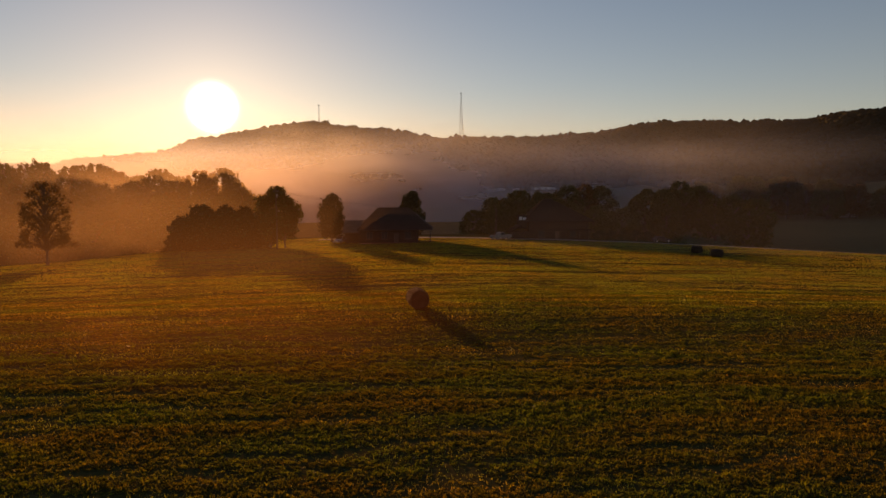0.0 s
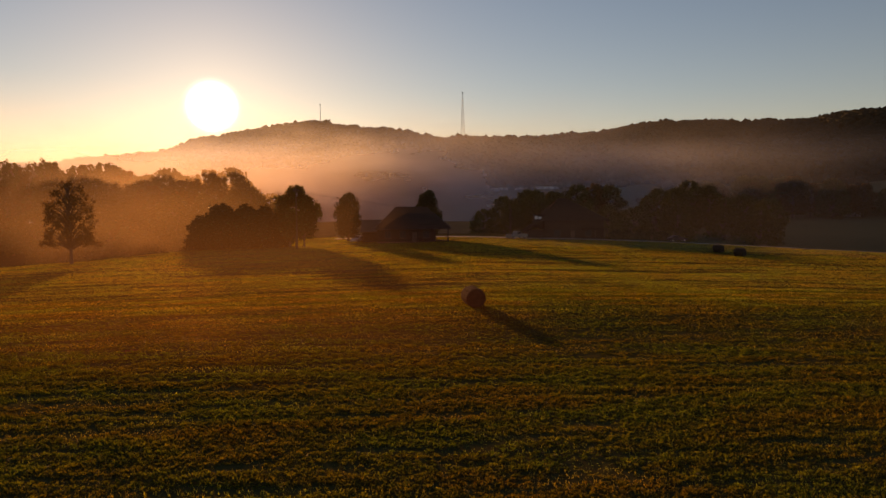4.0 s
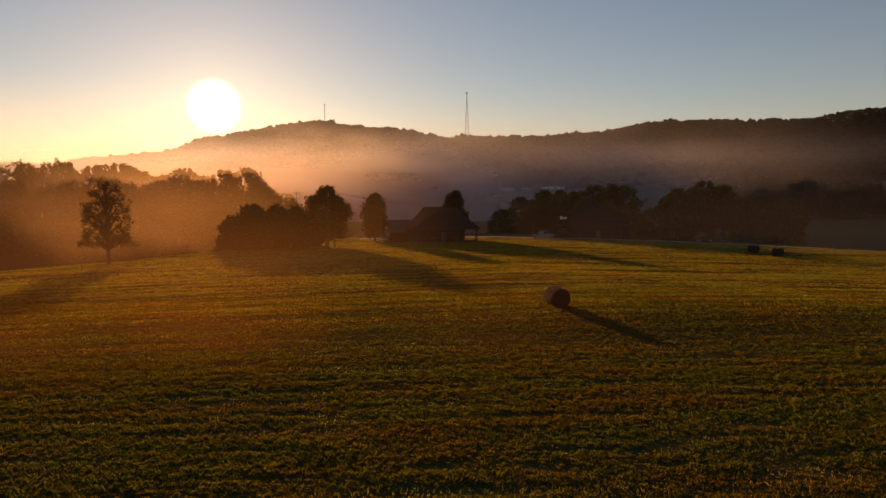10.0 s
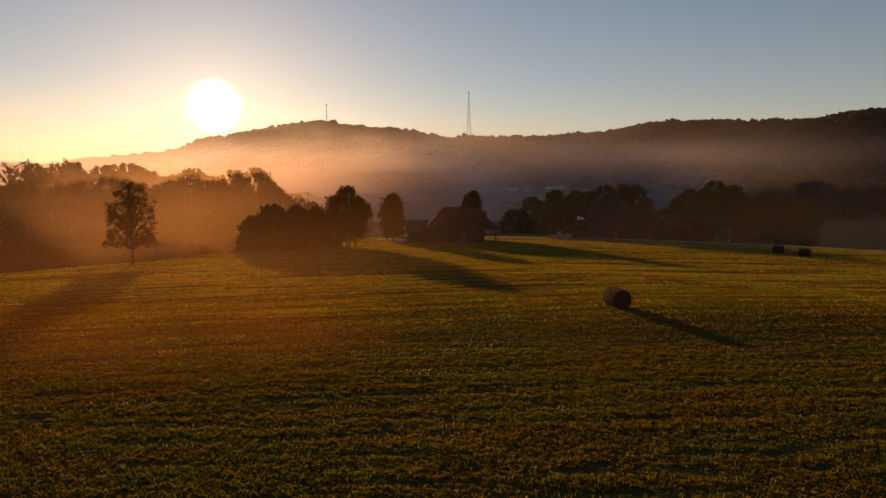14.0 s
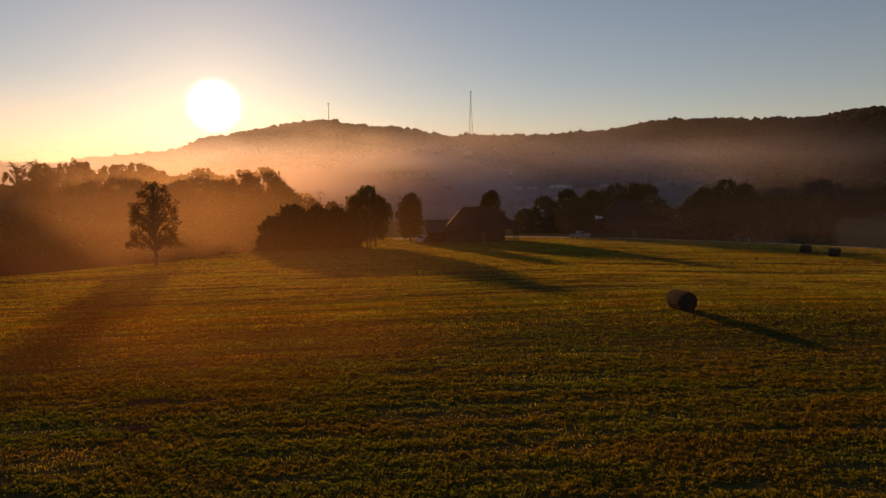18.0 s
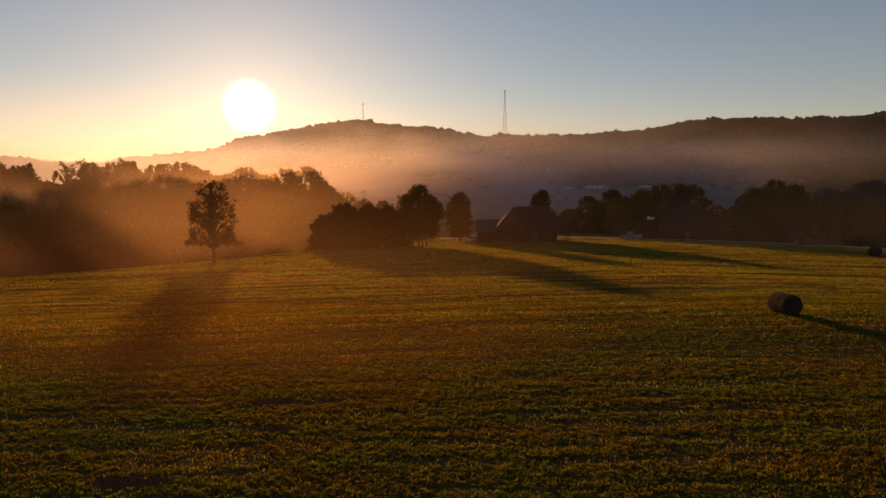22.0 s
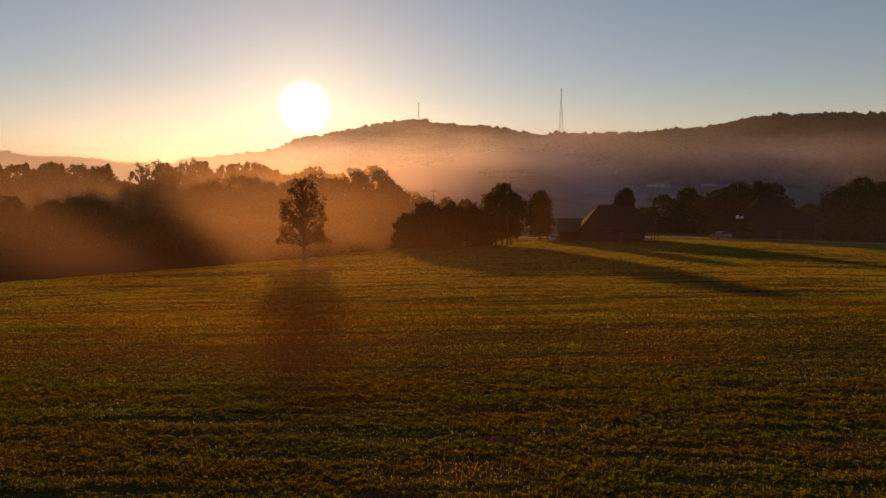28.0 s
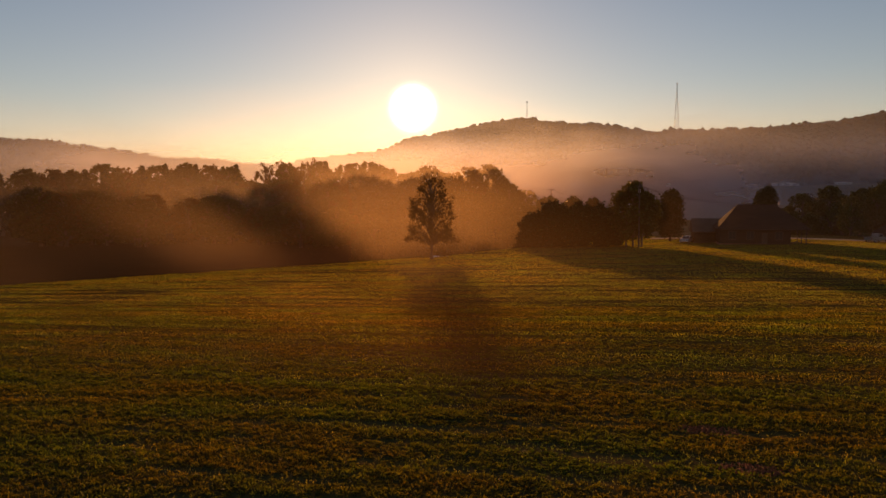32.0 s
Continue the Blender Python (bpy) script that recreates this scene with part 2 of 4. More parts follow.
def mist_material(name, dens, z0, z1, foot=None, lobe=0.2, dull=0.25, tint=(1.0, 0.76, 0.56), back=0.0, soft_foot=3.5):
    """Thin fog: mostly clear, it scatters a little light on ahead; it thins out upwards."""
    k = Mat(name)
    sep = k.t.nodes.new("ShaderNodeSeparateXYZ")
    k.link(k.co.outputs["Object"], sep.inputs[0])
    rng = k.t.nodes.new("ShaderNodeMapRange")
    rng.interpolation_type = "SMOOTHERSTEP"
    for i, v in ((1, z0), (2, z1), (3, 1.0), (4, 0.0)):
        rng.inputs[i].default_value = v
    wob = k.math("MULTIPLY", k.math("SUBTRACT", k.noise(0.012, 4, stretch=(1, 1, 3)), 0.5), (z1 - z0) * 0.35)
    k.link(k.math("ADD", sep.outputs["Z"], wob), rng.inputs[0])
    patch = k.ramp(k.noise(0.008, 4, stretch=(1, 1, 4)), [(0.25, (0.45,) * 3), (0.7, (1.0,) * 3)])
    if foot is not None:      # clear below the foot, denser above it
        low = k.t.nodes.new("ShaderNodeMapRange")
        low.interpolation_type = "SMOOTHSTEP"
        for i, v in ((1, foot), (2, foot + soft_foot), (3, 0.0), (4, 1.0)):
            low.inputs[i].default_value = v
        k.link(sep.outputs["Z"], low.inputs[0])
        patch = k.math("MULTIPLY", patch, low.outputs[0])
    fade = k.t.nodes.new("ShaderNodeAttribute")
    fade.attribute_name = "fade"
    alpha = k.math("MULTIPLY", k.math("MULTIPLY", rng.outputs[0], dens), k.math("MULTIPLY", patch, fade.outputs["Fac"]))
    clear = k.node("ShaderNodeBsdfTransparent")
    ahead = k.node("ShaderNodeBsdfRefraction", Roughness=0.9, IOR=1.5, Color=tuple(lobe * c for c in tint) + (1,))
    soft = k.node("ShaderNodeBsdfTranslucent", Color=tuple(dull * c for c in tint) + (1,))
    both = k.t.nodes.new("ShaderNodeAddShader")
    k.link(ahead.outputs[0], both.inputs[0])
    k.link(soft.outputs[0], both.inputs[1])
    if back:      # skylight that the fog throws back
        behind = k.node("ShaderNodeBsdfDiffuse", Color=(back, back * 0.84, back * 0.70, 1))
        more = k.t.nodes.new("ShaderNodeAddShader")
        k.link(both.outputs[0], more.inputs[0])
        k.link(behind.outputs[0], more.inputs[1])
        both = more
    mx = k.t.nodes.new("ShaderNodeMixShader")
    k.link(alpha, mx.inputs[0])
    k.link(clear.outputs[0], mx.inputs[1])
    k.link(both.outputs[0], mx.inputs[2])
    k.link(mx.outputs[0], k.out.inputs[0])
    return k.m


# ---------------------------------------------------------------- mesh helpers
def fast_mesh(name, V, F, mats, slots=None, smooth=False):
    V, F = np.asarray(V, dtype=np.float32), np.asarray(F, dtype=np.int32)
    me = bpy.data.meshes.new(name)
    n, w = F.shape
    me.vertices.add(len(V))
    me.vertices.foreach_set("co", V.ravel())
    me.loops.add(n * w)
    me.loops.foreach_set("vertex_index", F.ravel())
    me.polygons.add(n)
    me.polygons.foreach_set("loop_start", np.arange(0, n * w, w, dtype=np.int32))
    if slots is not None:
        me.polygons.foreach_set("material_index", np.asarray(slots, dtype=np.int32))
    me.polygons.foreach_set("use_smooth", np.full(n, smooth))
    for m in mats:
        me.materials.append(m)
    me.update(calc_edges=True)
    return me


def fast_part(name, V, F, mat, parent=None, label="", smooth=False):
    ob = new(name, fast_mesh(name, V, F, [mat], None, smooth))
    ob.parent = parent
    return tagged(ob, label)


def part(name, bm, material, parent=None, label="", smooth=False):
    me = bpy.data.meshes.new(name)
    bmesh.ops.recalc_face_normals(bm, faces=bm.faces[:])
    bm.to_mesh(me)
    bm.free()
    me.materials.append(material)
    if smooth:
        me.polygons.foreach_set("use_smooth", [True] * len(me.polygons))
    ob = new(name, me)
    ob.parent = parent
    return tagged(ob, label)


def thing(name, x, y, z, turn=0.0):
    ob = new(name)
    ob.empty_display_size = 0.3
    ob.matrix_basis = pose(x, y, z, 0, 0, turn)
    return ob


def box(bm, x0, y0, z0, x1, y1, z1, bevel=0.0):
    r = bmesh.ops.create_cube(bm, size=1, matrix=Matrix.LocRotScale(((x0 + x1) / 2, (y0 + y1) / 2, (z0 + z1) / 2), None, (x1 - x0, y1 - y0, z1 - z0)))
    if bevel:
        edges = list({e for v in r["verts"] for e in v.link_edges})
        bmesh.ops.bevel(bm, geom=edges, offset=bevel, segments=2, affect="EDGES", profile=0.5)
    return bm


def boxed(*args, bevel=0.0):
    return box(bmesh.new(), *args, bevel=bevel)


def tube(bm, pts, radii, n=6):
    rings = []
    for i, p in enumerate(pts):
        p = Vector(p)
        d = (Vector(pts[min(i + 1, len(pts) - 1)]) - Vector(pts[max(i - 1, 0)])).normalized()
        side = d.orthogonal().normalized()
        up = d.cross(side)
        rings.append([bm.verts.new(p + radii[i] * (math.cos(a) * side + math.sin(a) * up)) for a in (2 * math.pi * j / n for j in range(n))])
    for a, b in zip(rings, rings[1:]):
        for j in range(n):
            bm.faces.new((a[j], a[(j + 1) % n], b[(j + 1) % n], b[j]))
    bm.faces.new(rings[0][::-1])
    bm.faces.new(rings[-1])
    return bm


def prism(bm, outline, y0, y1):
    """A solid from an outline in x, z, drawn out along y."""
    a = [bm.verts.new((x, y0, z)) for x, z in outline]
    b = [bm.verts.new((x, y1, z)) for x, z in outline]
    n = len(outline)
    for i in range(n):
        bm.faces.new((a[i], a[(i + 1) % n], b[(i + 1) % n], b[i]))
    bm.faces.new(a)
    bm.faces.new(b[::-1])
    return bm


def hash2(ix, iy, seed=0):
    h = np.sin(ix * 127.1 + iy * 311.7 + seed * 74.7) * 43758.5453
    return h - np.floor(h)


def vnoise(x, y, seed=0):
    ix, iy = np.floor(x), np.floor(y)
    fx, fy = x - ix, y - iy
    fx, fy = fx * fx * (3 - 2 * fx), fy * fy * (3 - 2 * fy)
    a, b = hash2(ix, iy, seed), hash2(ix + 1, iy, seed)
    c, d = hash2(ix, iy + 1, seed), hash2(ix + 1, iy + 1, seed)
    return (a * (1 - fx) + b * fx) * (1 - fy) + (c * (1 - fx) + d * fx) * fy


def smooth01(v, a, b):
    t = np.clip((v - a) / (b - a), 0, 1)
    return t * t * (3 - 2 * t)


# ---------------------------------------------------------------- ground
# skyline of the wooded ridges: bearing in degrees, height of the tree tops in degrees
RIDGE_AZ = [-180, -120, -75, -60, -48.3, -46.2, -43.8, -41.1, -38.4, -35.5, -32.1, -29.2, -27, -24, -21.1, -19.2, -15.6, -11.5, -9.6, -6, -3.7,
            -1.3, 1.0, 2.2, 6.2, 9.0, 11.8, 14.0, 16.4, 18.4, 21.4, 25, 27.7, 29.8, 31.3, 33.6, 45, 60, 90, 120, 180]
RIDGE_EL = [2.5, 2.5, 3.0, 3.6, 4.0, 3.94, 3.59, 3.31, 2.83, 2.77, 2.42, 2.27, 2.8, 3.13, 3.52, 4.33, 5.01, 5.79, 6.03, 5.5, 5.5,
            5.02, 4.62, 4.7, 4.58, 4.62, 4.72, 4.88, 5.30, 5.52, 5.52, 5.26, 5.22, 5.27, 5.56, 5.67, 5.5, 5.0, 4.0, 3.0, 2.5]
RIDGE_R, WOOD_H = 1550.0, 9.0
EDGE_X = [-500, -160, -124, -66, -52, -42, 30, 50, 75, 110, 500]
EDGE_Y = [-160, 57, 80, 118, 150, 174, 178, 166, 134, 108, -120]


# the gravel lane along the far side of the field: its middle line
LANE = [(-30, 168), (0, 165), (14, 162.0), (30, 159.5), (48, 154), (60, 145), (85, 128), (130, 102)]


def edge_y(x):
    return np.interp(x, EDGE_X, EDGE_Y)


def ground_z(x, y):
    x, y = np.asarray(x, dtype=float), np.asarray(y, dtype=float)
    c = 0.35 - 2.6 * (np.clip(y - 20, 0, 135) / 123) ** 1.3
    g = -1.8 * (np.clip(np.abs(x), 0, 190) / 69) ** 1.4
    c = c - 0.45 * smooth01(y, 46, 62) * (1 - smooth01(y, 88, 138))
    c = c - 0.36 * smooth01(x, -20, 2) * (1 - smooth01(y, 33, 46))
    field = c + g + 0.10 * (vnoise(x / 17, y / 11, 3) - 0.5)
    r = np.hypot(x + 15, y)
    az = np.degrees(np.arctan2(x + 15, y))
    valley = -9.5 + 18 * smooth01(r, 420, 950) + 1.5 * (vnoise(x / 90, y / 90, 5) - 0.5)
    top = 8 + RIDGE_R * np.tan(np.radians(np.interp(az, RIDGE_AZ, RIDGE_EL) - 0.08)) - WOOD_H
    rise = np.sin(np.clip((r - 820) / (RIDGE_R - 820), 0, 1) * math.pi / 2) ** 1.6
    fall = 1 - 0.35 * smooth01(r, RIDGE_R, 2600)
    spur = 1 - 0.16 * vnoise(az / 3.1, r / 600, 8) * np.sin(np.clip(rise, 0, 1) * math.pi)
    valley = valley + (top - 8.5) * rise * fall * spur
    s = smooth01(y - edge_y(x), 0, 30)
    return field * (1 - s) + valley * s


def spread(limit, near, step, growth):
    v, d = [0.0], step
    while v[-1] < limit:
        if v[-1] > near:
            d *= growth
        v.append(v[-1] + d)
    return np.array(v)


ax = spread(4600, 140, 2.5, 1.045)
xs = np.concatenate([-ax[:0:-1], ax]) - 20
ys = np.concatenate([-ax[:0:-1][::2], ax]) + 70
gx, gy = np.meshgrid(xs, ys)
gz = ground_z(gx, gy)
nx, ny = len(xs), len(ys)
idx = np.arange(nx * ny).reshape(ny, nx)
faces = np.stack([idx[:-1, :-1], idx[:-1, 1:], idx[1:, 1:], idx[1:, :-1]], -1).reshape(-1, 4)
fx, fy = (gx[:-1, :-1] + gx[1:, 1:]).ravel() / 2, (gy[:-1, :-1] + gy[1:, 1:]).ravel() / 2
rr = np.hypot(fx + 15, fy)
slot = np.where(fy - edge_y(fx) > 4, 1, 0)
# left of x -48 the dark floor paints tree shade onto the grass
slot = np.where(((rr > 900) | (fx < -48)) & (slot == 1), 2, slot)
ground = new("ground", fast_mesh("ground", np.stack([gx, gy, gz], -1).reshape(-1, 3), faces, [FIELD, VALLEY, FOREST_SHADE], slot, True))
tagged(ground, "mown hay field falling away to a misty valley and wooded hills", "ground", kind="structure")


def gz1(x, y):
    return float(ground_z(x, y))


# ---------------------------------------------------------------- trees
def leaf_cloud(rng, centres, radii, n, size, flat=1.0):
    """n small leaf sprays scattered in the shells of round clumps: vertices and triangles."""
    w = radii ** 2
    pick = rng.choice(len(centres), n, p=w / w.sum())
    u = rng.normal(size=(n, 3))
    u /= np.linalg.norm(u, axis=1, keepdims=True)
    p = centres[pick] + u * (radii[pick] * rng.uniform(0.35, 1.08, n))[:, None] * np.array([1, 1, flat])
    a = rng.normal(size=(n, 3))
    a /= np.linalg.norm(a, axis=1, keepdims=True)
    b = np.cross(a, rng.normal(size=(n, 3)))
    b /= np.linalg.norm(b, axis=1, keepdims=True)
    s = (size * rng.uniform(0.6, 1.4, n))[:, None]
    V = np.stack([p - a * s * 0.5 - b * s * 0.4, p + a * s * 0.55 - b * s * 0.2, p + a * s * 0.15 + b * s * 0.6, p - a * s * 0.45 + b * s * 0.35], 1).reshape(-1, 3)
    return V, np.arange(4 * n).reshape(n, 4)


PROFILES = {
    "round": lambda h: math.sqrt(max(0.02, 1 - (2 * h - 0.85) ** 2 / 1.35)),
    "column": lambda h: min(1.0, 0.72 + 1.1 * h) if h < 0.25 else max(0.12, math.sqrt(max(0.0, 1 - ((h - 0.25) / 0.78) ** 2.6))),
    "dome": lambda h: max(0.15, math.sqrt(max(0.0, 1 - h ** 2.4))),
    "spread": lambda h: max(0.12, (1 - h) ** 0.75 * 0.75 + 0.25 * math.sin(math.pi * h)),
    "lone": lambda h: 1.0 - 0.85 * h if h < 0.30 else 0.82 * math.sqrt(max(0.08, 1 - ((h - 0.5) / 0.52) ** 2)),
    "cone": lambda h: max(0.06, (1 - h) ** 0.9),
    "tall": lambda h: max(0.2, math.sin(math.pi * min(0.98, 0.18 + 0.74 * h)) ** 0.8),
}


def tree(name, height, width, low, profile, leaf, n, size, seed, clumps=40, clump=0.26, trunks=1, bare=0.0, limbs=14, stem=None):
    """A tree at the origin: tapered trunk and limbs under a crown of leaf clumps; low: height of the crown's foot."""
    rng = np.random.default_rng(seed)
    root = new(name)
    span, R = height - low, width / 2
    shape = PROFILES[profile]
    cen, rad = [], []
    for i in range(clumps):
        h = (i + rng.uniform(0, 1)) / clumps
        rp = shape(h) * R
        a = rng.uniform(0, 2 * math.pi)
        cr = clump * R * rng.uniform(0.7, 1.25) * (0.6 + 0.4 * shape(h))
        d = max(0.0, rp - cr * 0.8) * math.sqrt(rng.uniform(0.35, 1))
        z = low + span * (0.03 + 0.94 * h)
        cen.append((d * math.cos(a) * rng.uniform(0.85, 1.1), d * math.sin(a), min(z, height - cr * 0.7)))
        rad.append(cr)
    cen, rad = np.array(cen), np.array(rad)
    tr = stem or max(0.12, height * 0.022)
    bm = bmesh.new()
    for k in range(trunks):
        ox, oy = (0, 0) if trunks == 1 else ((k - (trunks - 1) / 2) * 1.5 + rng.uniform(-0.3, 0.3), rng.uniform(-0.5, 0.5))
        top = low + span * 0.8
        pts = [(ox + (rng.uniform(-0.15, 0.15) if j else 0), oy + (rng.uniform(-0.15, 0.15) if j else 0), -0.3 + (top + 0.3) * j / 5) for j in range(6)]
        tube(bm, pts, [tr * 1.35, tr, tr * 0.85, tr * 0.65, tr * 0.45, tr * 0.15], 8)
        for i in rng.choice(clumps, min(limbs, clumps), replace=False):
            c = Vector(cen[i])
            start = Vector((ox, oy, max(low * 0.8, c.z - 0.45 * math.hypot(c.x, c.y) - 0.12 * height)))
            mid = (start + c) / 2 + Vector((0, 0, 0.05 * height))
            tube(bm, [start, mid, c], [tr * 0.4, tr * 0.25, tr * 0.08], 5)
    part("trunk", bm, BARK, root)
    if bare:
        keep = rng.uniform(0, 1, len(cen)) > bare * np.linspace(0, 1, len(cen))
        cen, rad = cen[keep], rad[keep]
    V, F = leaf_cloud(rng, cen, rad, n, size)
    fast_part("crown", V, F, leaf, root)
    return root


def plant(root, x, y, label, category="tree", group="", turn=0.0, sink=0.0):
    root.matrix_basis = pose(x, y, gz1(x, y) - sink, 0, 0, turn)
    return tagged(root, label, category, group)


# lawn trees by the farmhouse
t = tree("lawn_tree", 12.4, 10.2, 1.8, "round", LEAF_GREEN, 7500, 0.42, 11, clumps=80, clump=0.27, trunks=3, stem=0.17)
plant(t, -33.0, 137.0, "broad leafy lawn tree with three trunks beside a pole", "tree")
t = tree("columnar_tree", 11.2, 7.6, 1.2, "column", LEAF_DARK, 6000, 0.36, 12, clumps=70, clump=0.34, limbs=8)
plant(t, -25.3, 158.4, "dense egg-shaped columnar tree on the lawn", "tree", "columnar trees by the house")
t = tree("columnar_tree", 11.2, 7.2, 1.0, "column", LEAF_DARK, 6000, 0.36, 13, clumps=70, clump=0.34, limbs=8)
plant(t, -6.4, 157.2, "dense columnar tree rising behind the farmhouse roof", "tree", "columnar trees by the house")
t = tree("young_tree", 7.5, 4.5, 1.2, "round", LEAF_GREEN, 1200, 0.4, 14)
plant(t, -26.5, 172, "small leafy tree behind the columnar tree", "tree")

# the row of domed trees
for i, (x, y, h, w) in enumerate(((-50.2, 142.5, 10.2, 11.0), (-44.8, 142, 9.9, 8.6), (-40.6, 141, 9.5, 8.6), (-54.5, 145, 8.2, 8.5), (-37.6, 142, 7.6, 6.0))):
    t = tree("domed_tree", h, w, 0.3, "dome", LEAF_DARK, 7000, 0.45, 20 + i, clumps=90, clump=0.32, limbs=8)
    plant(t, x, y, "dense dark domed tree with foliage down to the grass", "tree", "row of domed trees")

# the open tree that stands alone at the field's edge
t = tree("thin_crowned_tree", 14.2, 10.6, 2.9, "lone", LEAF_AUTUMN, 7000, 0.20, 31, clumps=240, clump=0.145, bare=0.6, limbs=140, stem=0.24)
plant(t, -66.5, 113.5, "lone thin-crowned tree turning brown at the edge of the field", "tree")

# hazy brushwood between the lone tree and the domed row
for i, (x, y, h, w) in enumerate(((-60.5, 152, 7.4, 9.0), (-66.5, 158, 9.0, 10.0), (-73.5, 156, 8.0, 10.5), (-80.0, 163, 9.8, 11.0), (-87.5, 160, 8.2, 11.0), (-95.0, 154, 7.6, 11.0))):
    t = tree("brushwood_tree", h, w, 0.2, "spread" if i % 2 else "dome", LEAF_GREEN, 5200, 0.42, 90 + i, clumps=80, clump=0.24, limbs=24)
    plant(t, x, y, "low ragged brushwood tree in the hollow beyond the field", "tree", "brushwood in the hollow")

# woods: a few kinds, planted many times
KINDS = [
    tree("wood_tree", 20, 15, 3, "round", LEAF_GREEN, 4000, 0.6, 41, clumps=130, clump=0.17, limbs=30),
    tree("wood_tree", 20, 13, 2, "tall", LEAF_AUTUMN, 3800, 0.6, 42, clumps=130, clump=0.18, limbs=30),
    tree("wood_tree", 20, 16, 1.5, "dome", LEAF_GREEN, 4400, 0.62, 43, clumps=140, clump=0.17, limbs=30),
    tree("pine_tree", 20, 11, 2, "cone", LEAF_DARK, 4200, 0.5, 44, clumps=120, clump=0.2, limbs=30),
    tree("bare_topped_tree", 20, 12, 6, "tall", LEAF_AUTUMN, 2600, 0.36, 45, clumps=120, clump=0.12, bare=0.45, limbs=90),
]
LABELS = ["broad leafy wood tree in morning mist", "tall leafy wood tree turning brown in the mist", "low-branched leafy wood tree in the mist",
          "dark pine standing among the wood trees", "bare-topped tree with thin twiggy crown above the woods"]
CATS = ["tree", "tree", "tree", "pine", "tree"]
used = [False] * 5
rng = np.random.default_rng(77)


def wood(kind, x, y, top, wide=1.0, group="woods round the valley"):
    """Plant a tree of that kind so that its top reaches the height top."""
    z = gz1(x, y)
    s = max(0.25, (top - z) / 20)
    m = Matrix.LocRotScale((x, y, z - 0.1), Euler((0, 0, rng.uniform(0, 6.28))), (s * wide, s * wide, s))
    if used[kind]:
        f = KINDS[kind].scale
        return copy_thing(KINDS[kind], m @ Matrix.Diagonal((1 / f.x, 1 / f.y, 1 / f.z, 1)))
    used[kind] = True
    KINDS[kind].matrix_basis = m
    return tagged(KINDS[kind], LABELS[kind], CATS[kind], group)


# left wood, in front of the sun: bearing and top of the trees that stand out
for kind, x, y, top, wide in (
        (2, -126, 288, 17.5, 1.0), (0, -122, 300, 20.5, 1.1), (2, -112, 292, 17.0, 1.2), (1, -104, 294, 19.5, 1.2), (0, -97, 306, 20.8, 1.1), (2, -90, 300, 16.0, 1.1),
        (2, -84, 292, 12.0, 1.2), (0, -78, 300, 9.0, 1.1), (0, -134, 296, 17.0, 1.1), (2, -141, 288, 15.5, 1.2),
        (4, -197, 330, 27.0, 1.0), (4, -205, 338, 25.5, 0.8), (4, -227, 354, 28.0, 1.0), (4, -236, 352, 26.5, 0.8), (0, -189, 326, 25.0, 0.8), (3, -184, 322, 25.0, 0.9),
        (0, -215, 340, 25.5, 0.8), (0, -176, 325, 23.0, 1.0), (1, -168, 322, 23.5, 1.0), (0, -160, 318, 24.0, 1.0), (2, -152, 312, 22.0, 1.1), (1, -146, 310, 20.0, 0.9),
        (2, -88, 215, 8.5, 1.3)):
    wood(kind, x, y, top, wide)
for i in range(24):
    a = i / 23
    x = -245 - 62 * a + rng.uniform(-3, 3)
    y = 345 - 95 * a + rng.uniform(-8, 8)
    wood((3, 0, 2, 3, 1)[i % 5], x, y, 24.5 - 3 * a + rng.uniform(-3.0, 2.0), 1.1)
for i in range(40):
    a = rng.uniform(0, 1)
    wood(int(rng.integers(0, 3)), -85 - 190 * a + rng.uniform(-8, 8), 285 + 40 * a + rng.uniform(-30, 30), 8 + 8 * a + rng.uniform(-3, 3), 1.25)

for i in range(24):
    a = i / 23
    wood((2, 0, 1)[i % 3], -84 - 155 * a + rng.uniform(-3, 3), 206 - 14 * a + rng.uniform(-8, 10), -1.0 + 8.5 * a ** 0.7 + 5.0 * max(0.0, a - 0.3) + rng.uniform(-2.0, 2.0), 1.5)

